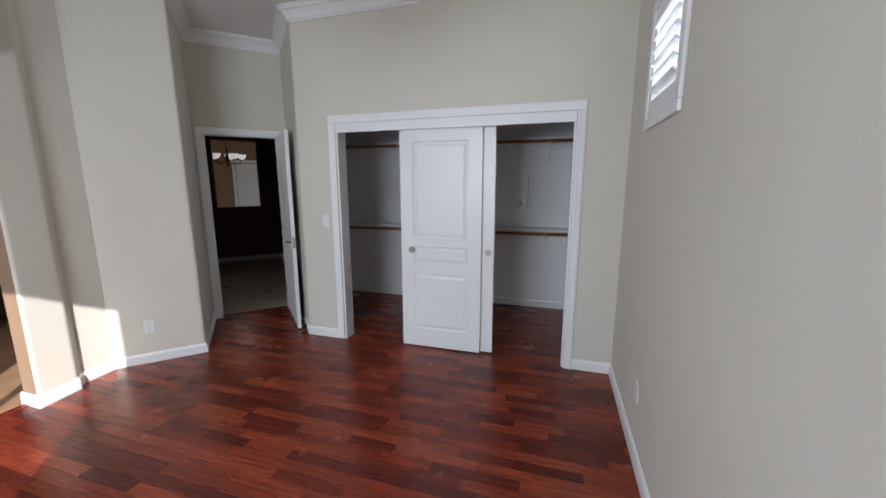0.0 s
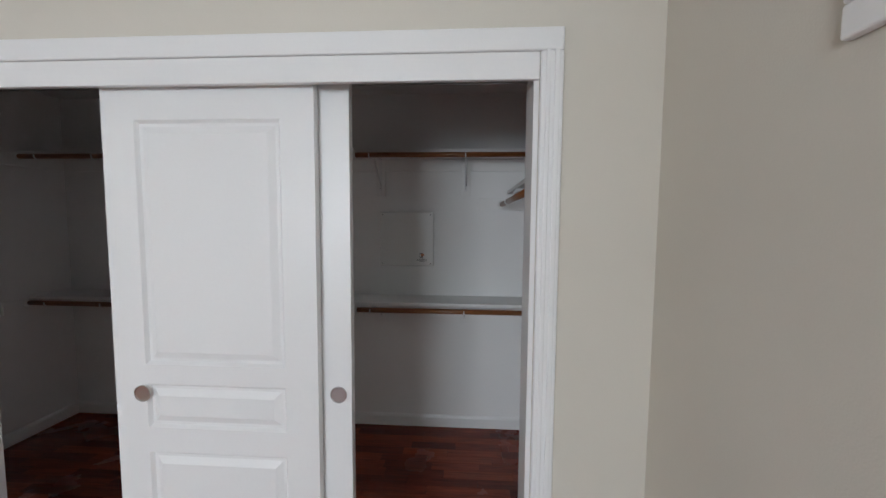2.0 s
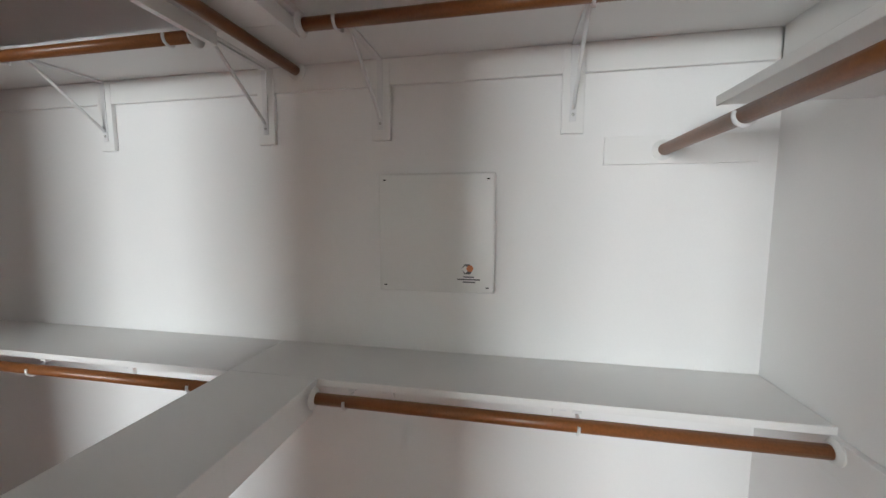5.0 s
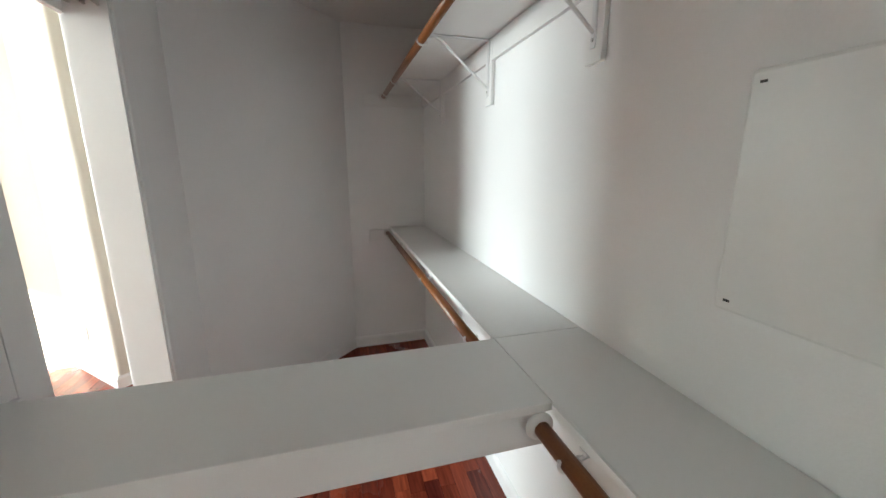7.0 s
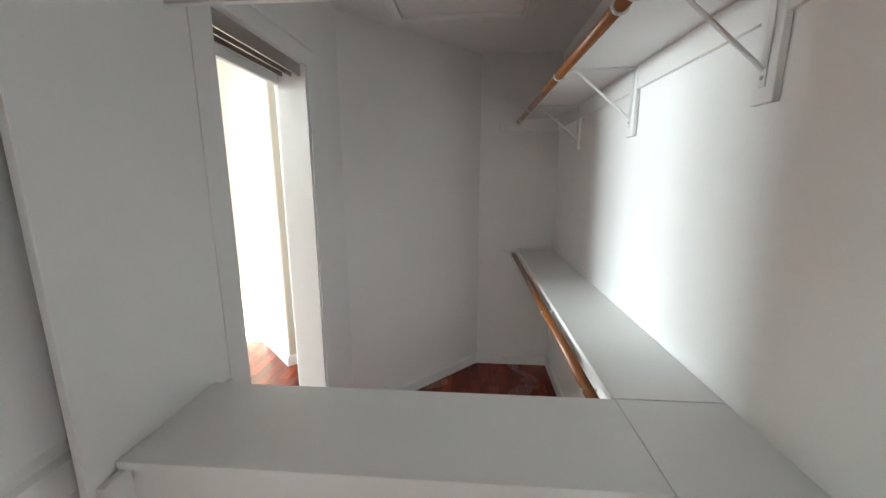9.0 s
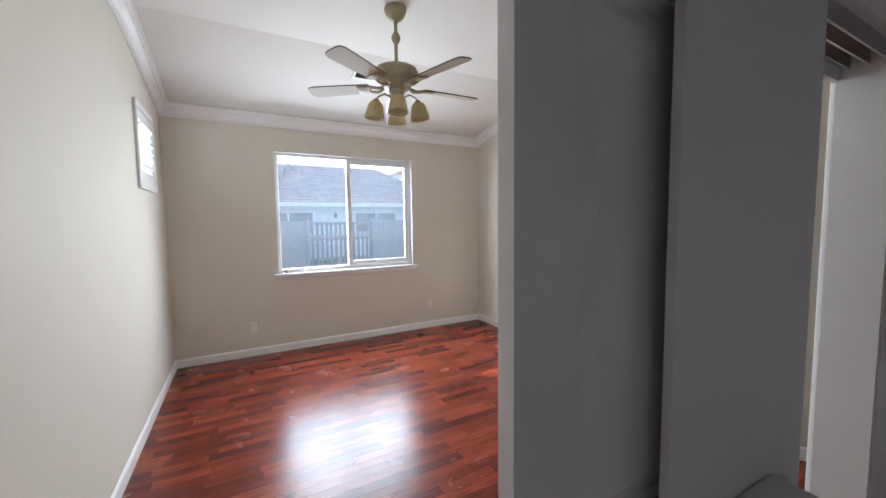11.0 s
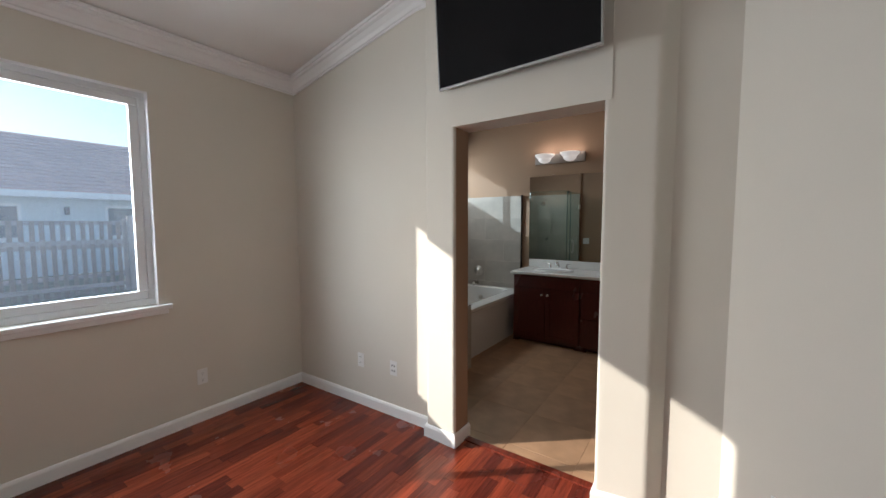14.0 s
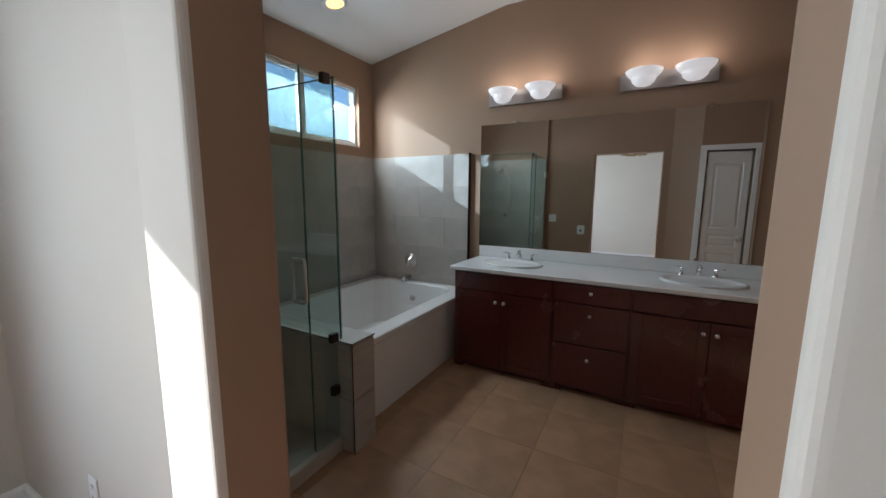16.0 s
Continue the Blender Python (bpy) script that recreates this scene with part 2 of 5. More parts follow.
def lathe(bm, prof, at=(0, 0, 0), axis=None, seg=24):
    """Turn (radius, height) pairs round an axis (default up)."""
    rot = Vector((0, 0, 1)).rotation_difference(Vector(axis)).to_matrix().to_4x4() if axis is not None else Matrix()
    m = Matrix.Translation(at) @ rot
    rings = []
    for r, h in prof:
        rings.append([bm.verts.new(m @ Vector((r * math.cos(2 * math.pi * i / seg), r * math.sin(2 * math.pi * i / seg), h))) for i in range(seg)])
    for a, b in zip(rings, rings[1:]):
        for i in range(seg):
            bm.faces.new((a[i], a[(i + 1) % seg], b[(i + 1) % seg], b[i]))
    for ring in (rings[0], rings[-1]):
        bm.faces.new(ring)
    return bm


def tube(bm, pts, r, seg=10):
    pts = [Vector(p) for p in pts]
    rings = []
    for i, p in enumerate(pts):
        d = (pts[min(i + 1, len(pts) - 1)] - pts[max(i - 1, 0)]).normalized()
        a = d.cross(Vector((0, 0, 1)) if abs(d.z) < 0.9 else Vector((1, 0, 0))).normalized()
        b = d.cross(a)
        rad = r[i] if isinstance(r, (list, tuple)) else r
        rings.append([bm.verts.new(p + rad * (a * math.cos(2 * math.pi * k / seg) + b * math.sin(2 * math.pi * k / seg))) for k in range(seg)])
    for u, v in zip(rings, rings[1:]):
        for k in range(seg):
            bm.faces.new((u[k], u[(k + 1) % seg], v[(k + 1) % seg], v[k]))
    bm.faces.new(rings[0])
    bm.faces.new(rings[-1])
    return bm


def fillet(points, r=0.022):
    """Plan outline: points marked with a third value are rounded off."""
    out, n = [], len(points)
    for i, p in enumerate(points):
        v = Vector(p[:2])
        if len(p) < 3:
            out.append(v)
            continue
        a, b = (Vector(points[i - 1][:2]) - v).normalized(), (Vector(points[(i + 1) % n][:2]) - v).normalized()
        for k in range(6):
            t = k / 5
            out.append((v + a * r) * (1 - t) ** 2 + v * 2 * t * (1 - t) + (v + b * r) * t ** 2)
    return out


def prism(bm, points, z0, z1, r=0.022, pick=None):
    pts = fillet(points, r)
    lo, hi = [bm.verts.new((*p, z0)) for p in pts], [bm.verts.new((*p, z1)) for p in pts]
    bm.faces.new(lo[::-1])
    bm.faces.new(hi)
    for i in range(len(pts)):
        j = (i + 1) % len(pts)
        f = bm.faces.new((lo[i], lo[j], hi[j], hi[i]))
        if pick:
            f.material_index = pick((pts[i] + pts[j]) / 2, pts[j] - pts[i])
    return bm


def sweep(bm, path, prof, rise=lambda p: 0.0):
    """Moulding along a plan line whose room lies to its left; prof: (out of the wall, up)."""
    pts = [Vector(p) for p in path]
    rows = []
    for i, p in enumerate(pts):
        d0 = (p - pts[i - 1]).normalized() if i else (pts[1] - p).normalized()
        d1 = (pts[i + 1] - p).normalized() if i + 1 < len(pts) else d0
        n0, n1 = Vector((-d0.y, d0.x)), Vector((-d1.y, d1.x))
        mit = (n0 + n1).normalized()
        k = 1 / max(0.4, mit.dot(n0))
        rows.append([bm.verts.new((*(p + mit * k * o), rise(p) + u)) for o, u in prof])
    n = len(prof)
    for a, b in zip(rows, rows[1:]):
        for i in range(n):
            bm.faces.new((a[i], a[(i + 1) % n], b[(i + 1) % n], b[i]))
    bm.faces.new(rows[0])
    bm.faces.new(rows[-1])
    return bm


def structure(name, bm, mats, label):
    return tagged(part(name, bm, mats), label, name.split("_")[0], kind="structure")


# ---- structure: bedroom, vestibule, closet, bathroom, hall ----
def crown_z(p):
    return min(2.93, 2.625 + 0.22 * (p.y + 0.742))


# west wall with the wide bathroom opening
def west_pick(mid, d):
    return 1 if mid.x < -2.77 and ((mid.x < -2.89 and mid.y < 2.05) or mid.x < -3.0 or abs(mid.y - 1.008) < 0.02 or abs(mid.y - 1.887) < 0.02) else 0


bm = bmesh.new()
prism(bm, [(-2.797, -0.90), (-2.830, 0.757), (-2.755, 0.773, 1), (-2.745, 1.008, 1), (-2.930, 1.008, 1), (-2.930, 0.305), (-2.98, 0.305), (-2.98, -0.97), (-2.9, -0.97)], 0, 3.4, pick=west_pick)
prism(bm, [(-2.745, 1.887, 1), (-2.78, 2.125, 1), (-2.853, 2.185), (-2.868, 2.42), (-2.425, 2.89, 1), (-3.09, 3.549), (-3.168, 3.471), (-2.587, 2.89), (-3.10, 2.38), (-3.188, 2.36), (-3.188, 2.30), (-2.930, 1.99), (-2.930, 1.887, 1)], 0, 3.4, pick=west_pick)
prism(bm, [(-2.7435, 0.976), (-2.7435, 1.92), (-2.9315, 1.92), (-2.9315, 0.976)], 2.09, 3.4, pick=west_pick)
for f in bm.faces:
    c = f.calc_center_median()
    if abs(c.z - 2.09) < 0.01 and abs(f.normal.z) > 0.5:
        f.material_index = 1
structure("wall_west", bm, [PAINT, BROWN], "beige painted wall with rounded corners and a brown-lined bathroom opening")

# north wall: closet opening, and the diagonal closet side
bm = bmesh.new()
pick = lambda mid, d: 1 if (mid.y > 3.64 and mid.x + mid.y > 1.82) else 0
prism(bm, [(-1.362, 3.52), (-1.362, 3.65), (-1.79, 3.65), (-2.70, 4.56), (-2.76, 4.50), (-1.78, 3.52, 1)], 0, 3.4, pick=pick)
prism(bm, [(0.70, 3.52), (1.066, 3.52), (1.066, 3.65), (0.70, 3.65)], 0, 3.4, pick=pick)
prism(bm, [(-1.362, 3.52), (0.70, 3.52), (0.70, 3.65), (-1.362, 3.65)], 2.07, 3.4, pick=pick)
structure("wall_north", bm, [PAINT, WHITE], "beige painted wall with a wide white-trimmed closet opening")

# hall door wall, set on the diagonal
HW = Matrix.Translation((-3.09, 3.549, 0)) @ Matrix.Rotation(radians(45), 4, "Z")
bm = bmesh.new()
for a, b, z0 in ((-0.12, 0.085, 0), (0.085, 0.815, 2.045), (0.815, 0.945, 0)):
    box(bm, a, b, 0, 0.115, z0, 3.4, m=HW)
for f in bm.faces:
    if f.normal.dot(Vector((-0.7, 0.7, 0))) > 0.5:
        f.material_index = 1
structure("wall_vestibule", bm, [PAINT, DARKBROWN], "beige painted diagonal wall around the hall doorway")

# south wall with the big window
bm = bmesh.new()
WX0, WX1, WZ0, WZ1 = -1.712, 0.017, 0.93, 2.357
for a, b, c, d in ((-2.9, WX0, 0, 3.2), (WX1, 1.24, 0, 3.2), (WX0, WX1, 0, WZ0), (WX0, WX1, WZ1, 3.2)):
    box(bm, a, b, -0.902, -0.742, c, d)
structure("wall_south", bm, PAINT, "beige painted wall with a large sliding window")

# east wall with two high shuttered windows
bm = bmesh.new()
SH = ((2.36, 2.92), (-0.25, 0.31))
SZ0, SZ1 = 1.87, 2.44
ys = [-0.90, -0.25, 0.31, 2.36, 2.92, 5.2]
for i in range(5):
    if i in (1, 3):
        box(bm, 1.066, 1.226, ys[i], ys[i + 1], 0, SZ0)
        box(bm, 1.066, 1.226, ys[i], ys[i + 1], SZ1, 3.4)
    else:
        box(bm, 1.066, 1.226, ys[i], ys[i + 1], 0, 3.4)
structure("wall_east", bm, PAINT, "beige painted wall with two small high shuttered windows")

# closet shell
structure("wall_closet_back", boxm(-2.8, 1.07, 5.05, 5.17, 0, 2.6), WHITE, "white painted closet back wall")
structure("wall_closet_end", boxm(-2.72, -2.60, 4.40, 5.05, 0, 2.6), WHITE, "white painted closet end wall")
structure("wall_closet_side", boxm(1.042, 1.064, 3.652, 5.05, 0, 2.6), WHITE, "white painted closet side wall")
structure("ceiling_closet", prism(bmesh.new(), [(1.065, 3.652), (1.065, 5.1), (-2.7, 5.1), (-2.7, 4.53), (-1.815, 3.652)], 2.45, 2.53), WHITE, "white painted low closet ceiling")

# bedroom ceiling: sloped over the window, flat beyond
bm = bmesh.new()
prof = [(-0.95, 2.692), (0.645, 3.043), (4.6, 3.043), (4.6, 3.14), (0.645, 3.14), (-0.95, 2.79)]
lo, hi = [bm.verts.new((-3.3, y, z)) for y, z in prof], [bm.verts.new((1.22, y, z)) for y, z in prof]
bm.faces.new(lo)
bm.faces.new(hi[::-1])
for i in range(6):
    j = (i + 1) % 6
    bm.faces.new((lo[i], lo[j], hi[j], hi[i]))
bmesh.ops.bisect_plane(bm, geom=bm.verts[:] + bm.edges[:] + bm.faces[:], plane_co=(-2.92, 0, 0), plane_no=(1, 0, 0))
structure("ceiling", bm, CEIL, "off-white vaulted ceiling, sloped beside the window wall")

# bathroom shell
bm = bmesh.new()
BX0, BX1, BZ0, BZ1 = -5.48, -4.08, 1.96, 2.565
for a, b, c, d in ((-5.85, BX0, 0, 3.4), (BX1, -2.9, 0, 3.4), (BX0, BX1, 0, BZ0), (BX0, BX1, BZ1, 3.4)):
    box(bm, a, b, -1.12, -0.97, c, d)
structure("wall_bath_south", bm, BROWN, "taupe brown bathroom wall with a high sliding window")
structure("wall_bath_west", boxm(-5.85, -5.70, -0.97, 2.90, 0, 3.4), BROWN, "taupe brown bathroom wall behind the vanity")
structure("wall_bath_north", boxm(-5.85, -3.0, 2.90, 2.943, 0, 3.4), BROWN, "taupe brown bathroom end wall")
bm = boxm(-3.188, -3.102, 2.361, 2.85, 2.05, 3.4)
box(bm, -3.188, -3.102, 2.85, 2.899, 0, 3.4)
structure("wall_bath_linen", bm, BROWN, "taupe brown bathroom wall around a narrow closet door")
bm = bmesh.new()
prof = [(-1.1, 2.832), (0.54, 3.117), (2.95, 3.117), (2.95, 3.2), (0.54, 3.2), (-1.1, 2.92)]
lo, hi = [bm.verts.new((-5.85, y, z)) for y, z in prof], [bm.verts.new((-3.0, y, z)) for y, z in prof]
bm.faces.new(lo)
bm.faces.new(hi[::-1])
for i in range(6):
    j = (i + 1) % 6
    bm.faces.new((lo[i], lo[j], hi[j], hi[i]))
structure("ceiling_bath", bm, CEIL, "off-white sloped bathroom ceiling")

# hall beyond the open door: everything square to the diagonal
HL = Matrix.Translation((-3.09, 3.549, 0)) @ Matrix.Rotation(radians(45), 4, "Z")
HF = 3.56
bm = bmesh.new()
OP = ((-0.05, 0.72, 1.06, 2.34), (-0.58, -0.30, 1.06, 2.20))
xs = [(-1.0, -0.58, None), (-0.58, -0.30, OP[1]), (-0.30, -0.05, None), (-0.05, 0.72, OP[0]), (0.72, 1.16, None)]
for a, b, o in xs:
    if o:
        box(bm, a, b, HF, HF + 0.13, 0, o[2], m=HL)
        box(bm, a, b, HF, HF + 0.13, o[3], 3.0, m=HL)
    else:
        box(bm, a, b, HF, HF + 0.13, 0, 3.0, m=HL)
structure("wall_hall", bm, DARKBROWN, "dark chocolate hall wall with square pass-through openings")
structure("wall_hall_side", boxm(-0.98, -0.86, 0.13, HF, 0, 3.0, m=HL), DARKBROWN, "dark chocolate hall side wall")
structure("wall_hall_end", boxm(1.06, 1.16, 0.6, HF, 0, 3.0, m=HL), DARKBROWN, "dark chocolate hall end wall")
structure("wall_far_room", boxm(-2.2, 3.2, 6.6, 6.7, 0, 3.0, m=HL), BROWN, "brown wall of the room beyond the hall")
structure("wall_far_room_side", boxm(-2.3, -2.2, 3.7, 6.6, 0, 3.0, m=HL), BROWN, "brown side wall of the room beyond the hall")
structure("wall_far_room_end", boxm(3.1, 3.2, 3.7, 6.6, 0, 3.0, m=HL), BROWN, "brown end wall of the room beyond the hall")
structure("ceiling_hall", boxm(-2.3, 1.06, 0.12, 3.69, 2.75, 2.83, m=HL), CEIL, "white hall ceiling")
structure("ceiling_far_room", boxm(-2.3, 3.2, 3.69, 6.7, 2.75, 2.83, m=HL), CEIL, "white ceiling of the room beyond the hall")
structure("floor_far_room", boxm(-2.3, 3.2, 3.69, 6.7, -0.12, -0.006, m=HL), HALLTILE, "cream tiled floor of the room beyond the hall")
structure("floor_hall", boxm(-1.0, 1.02, 0.06, 3.69, -0.12, -0.006, m=HL), GROUT, "cream tiled hall floor with small dark insets")

# floors
structure("floor", boxm(-3.02, 1.07, -0.75, 5.06, -0.14, -0.012), DARK, "glossy red cherry strip floor")
structure("floor_bath", boxm(-5.75, -2.905, -1.0, 2.93, -0.14, -0.010), TANGROUT, "tan ceramic tile bathroom floor")
structure("door_threshold", boxm(-0.0, 0.9, 0.0, 0.10, -0.02, 0.006, bev=0.003, m=HL), CHERRYSTRIP, "reddish wood threshold strip")
structure("bath_threshold", boxm(-2.905, -2.85, 1.0, 1.895, -0.02, 0.008, bev=0.004), CHERRYSTRIP, "reddish wood threshold strip at the bathroom opening")

# crown moulding and baseboards
CROWN = [(0.0, 0.0), (0.012, 0.0), (0.012, 0.016), (0.022, 0.02), (0.034, 0.045), (0.062, 0.075), (0.082, 0.083), (0.085, 0.098), (0.098, 0.10), (0.098, 0.125), (0.0, 0.125)]
loop = [(1.066, -0.742), (1.066, 0.645), (1.066, 3.52), (-1.78, 3.52), (-2.435, 4.205), (-3.09, 3.549), (-2.425, 2.89), (-2.868, 2.42), (-2.853, 2.185), (-2.78, 2.125), (-2.745, 1.887), (-2.745, 1.008), (-2.755, 0.773), (-2.830, 0.757), (-2.834, 0.645), (-2.797, -0.742), (1.066, -0.742)]
structure("trim_crown", sweep(bmesh.new(), loop, CROWN, crown_z), TRIM, "white crown moulding")
BASE = [(-0.002, 0.0), (0.015, 0.0), (0.015, 0.07), (0.010, 0.082), (0.004, 0.088), (-0.002, 0.088)]
runs = [[(1.066, -0.742), (1.066, 3.52), (0.768, 3.52)], [(-1.43, 3.52), (-1.775, 3.52), (-2.42, 4.165)], [(-3.065, 3.545), (-2.44, 2.90), (-2.425, 2.885), (-2.868, 2.42), (-2.853, 2.185), (-2.78, 2.122), (-2.745, 1.8875), (-2.76, 1.887), (-2.930, 1.887)], [(-2.930, 1.008), (-2.760, 1.008), (-2.745, 1.0075), (-2.755, 0.773), (-2.830, 0.757), (-2.797, -0.742), (1.066, -0.742)]]
for i, run in enumerate(runs):
    structure("baseboard", sweep(bmesh.new(), run, BASE), TRIM, "white painted baseboard")
for run in ([(1.042, 3.66), (1.042, 5.05), (-2.6, 5.05), (-2.6, 4.45), (-1.80, 3.652), (-1.44, 3.652)],):
    structure("baseboard_closet", sweep(bmesh.new(), run, BASE), TRIM, "white painted closet baseboard")
bm = bmesh.new()
for x0, x1 in ((-0.86, 1.06),):
    box(bm, x0, x1, HF - 0.015, HF, 0, 0.09, m=HL)
    box(bm, -0.86, -0.845, 0.13, HF - 0.015, 0, 0.09, m=HL)
structure("baseboard_hall", bm, TRIM, "white hall baseboard")


# ---- closet front: casing, jamb, sliding doors ----
cas = thing("closet_casing", "white painted casing and fascia around the wide closet opening", "door frame", kind="structure")
part("casing_side", boxm(-1.429, -1.362, 3.502, 3.519, 0, 2.05, bev=0.005), TRIM, cas)
part("casing_side", boxm(0.70, 0.768, 3.502, 3.519, 0, 2.05, bev=0.005), TRIM, cas)
bm = boxm(0.715, 0.728, 3.497, 3.503, 0, 2.05, bev=0.002)
box(bm, 0.740, 0.756, 3.496, 3.503, 0, 2.05, bev=0.002)
part("casing_bead", bm, TRIM, cas)
part("casing_head", boxm(-1.429, 0.768, 3.502, 3.519, 2.05, 2.118, bev=0.005), TRIM, cas)
part("fascia", boxm(-1.36, 0.698, 3.508, 3.528, 1.968, 2.049, bev=0.003), TRIM, cas)
part("jamb", boxm(-1.361, -1.345, 3.521, 3.655, 0, 2.05), TRIM, cas)
part("jamb", boxm(0.683, 0.699, 3.521, 3.655, 0, 2.05), TRIM, cas)
part("head_jamb", boxm(-1.344, 0.682, 3.53, 3.655, 2.052, 2.068), TRIM, cas)
bm = boxm(-1.344, 0.682, 3.545, 3.552, 2.0, 2.051)
for yy in (3.588, 3.628):
    box(bm, -1.344, 0.682, yy, yy + 0.006, 2.0, 2.051)
part("track", bm, STEEL, cas, "grey steel sliding door track")
for x0, x1 in ((-1.43, -1.362), (0.70, 0.768)):
    part("inner_casing", boxm(x0, x1, 3.651, 3.664, 0, 2.05, bev=0.004), TRIM, cas)
part("inner_casing", boxm(-1.43, 0.768, 3.651, 3.664, 2.052, 2.118, bev=0.004), TRIM, cas)
part("inner_ogee", boxm(-1.43, 0.768, 3.651, 3.672, 2.119, 2.134, bev=0.004), TRIM, cas)


def panel_face(bm, x0, x1, z0, z1, y, side):
    """A raised panel with a sunk moulding on the face at y; side -1 or 1 is its outward way."""
    g, d = 0.030, 0.011
    ring = [(0, 0), (0.010, -d), (0.020, -d), (0.044, -0.001)]
    loops = []
    for off, dep in ring:
        loops.append([bm.verts.new((x, y + side * dep, z)) for x, z in ((x0 + off, z0 + off), (x1 - off, z0 + off), (x1 - off, z1 - off), (x0 + off, z1 - off))])
    for a, b in zip(loops, loops[1:]):
        for i in range(4):
            bm.faces.new((a[i], a[(i + 1) % 4], b[(i + 1) % 4], b[i]))
    bm.faces.new(loops[-1])
    return loops[0]


def panel_door(w, h, th, panels):
    """Door leaf from x 0 to w, y 0 to th, with real sunk panels on both faces; panels: (x0, x1, z0, z1)."""
    bm = bmesh.new()
    for y, side in ((0, -1), (th, 1)):
        zs = sorted({0, h, *[p[2] for p in panels], *[p[3] for p in panels]})
        for z0, z1 in zip(zs, zs[1:]):
            row = [p for p in panels if p[2] <= z0 + 1e-6 and p[3] >= z1 - 1e-6]
            cuts = sorted([0, w] + [v for p in row for v in p[:2]])
            for a, b in zip(cuts, cuts[1:]):
                if any(p[0] <= a + 1e-6 and p[1] >= b - 1e-6 for p in row):
                    continue
                bm.faces.new([bm.verts.new((x, y, z)) for x, z in ((a, z0), (b, z0), (b, z1), (a, z1))])
        for p in panels:
            panel_face(bm, *p, y, side)
    for q in (((0, 0), (0, th)), ((w, 0), (w, th))):
        bm.faces.new([bm.verts.new((q[0][0], y, z)) for y, z in ((0, 0), (th, 0), (th, h), (0, h))])
    for z in (0, h):
        bm.faces.new([bm.verts.new((x, y, z)) for x, y in ((0, 0), (w, 0), (w, th), (0, th))])
    bmesh.ops.remove_doubles(bm, verts=bm.verts[:], dist=0.0002)
    return bm


THREE = [(0.115, 0.62, 1.02, 1.86), (0.115, 0.62, 0.79, 0.95), (0.115, 0.62, 0.17, 0.70)]


def sliding_door(x, y, pulls, label):
    t = thing("sliding_door", label, "closet door", pose(x, y, 0.012), group="closet sliding doors")
    part("leaf", panel_door(0.735, 2.02, 0.034, THREE), TRIM, t)
    for px in pulls:
        for yy, s in ((-0.002, 1), (0.036, -1)):
            p = part("finger_pull", lathe(bmesh.new(), [(0.030, 0), (0.030, 0.003), (0.026, 0.003), (0.024, 0.0015), (0.001, 0.0015)], (px, yy, 0.915), (0, -s, 0)), STEEL, t, "round brushed steel finger pull", smooth=False)
    return t


sliding_door(-0.752, 3.554, (0.10,), "white three-panel sliding closet door with round finger pull")
sliding_door(-0.648, 3.594, (0.688,), "white three-panel sliding closet door behind the first one")

# ---- closet shelving ----
board = thing("partition_board", "white board standing full height behind the sliding doors", "partition")
part("board", boxm(-0.612, -0.188, 3.662, 3.680, 0, 2.40, bev=0.002), SHELF, board)
part("edge_strip", boxm(-0.712, -0.619, 3.662, 3.677, 0, 2.40, bev=0.002), SHELF, board)
part("cleat", boxm(-0.60, -0.20, 3.681, 3.698, 0.895, 0.978, bev=0.002), SHELF, board)


def shelf_run(name, label, x0, x1, y0, y1, z, lip, nail=()):
    t = thing(name, label, "closet shelf")
    part("panel", boxm(x0, x1, y0, y1, z - 0.018, z, bev=0.0015), SHELF, t)
    for b in lip:
        part("lip", boxm(*b, bev=0.0015), SHELF, t)
    return t


for z, nm in ((1.0, "lower"), (2.008, "upper")):
    shelf_run("closet_shelf", f"white {nm} shelf along the closet back wall", -0.542, 1.040, 4.772, 5.048, z, [(-0.24, 1.040, 4.765, 4.7715, z - 0.020, z + 0.001)])
    shelf_run("closet_shelf", f"white {nm} shelf along the long end of the closet", -2.598, -0.545, 4.772, 5.048, z, [(-2.598, -0.548, 4.765, 4.7715, z - 0.020, z + 0.001)])
    dp = 0.105 if z < 1.5 else 0.062
    t = shelf_run("closet_shelf", f"white {nm} shelf with an apron crossing the closet", -0.542, -0.245, 3.682, 4.7705, z,
                  [(-0.274, -0.258, 3.699, 4.764, z - dp, z - 0.0215), (-0.529, -0.513, 3.699, 4.764, z - dp, z - 0.0215)])
    # wall cleats
    c = thing("shelf_cleat", f"white wooden cleats under the {nm} shelf", "shelf cleat")
    part("cleat", boxm(-2.599, -2.582, 4.60, 5.03, z - 0.105, z - 0.0185, bev=0.002), SHELF, c)
    part("cleat", boxm(1.022, 1.041, 4.60, 5.03, z - 0.105, z - 0.0185, bev=0.002), SHELF, c)
    part("cleat", boxm(-2.58, 1.02, 5.034, 5.0495, z - 0.105, z - 0.0185, bev=0.002), SHELF, c)


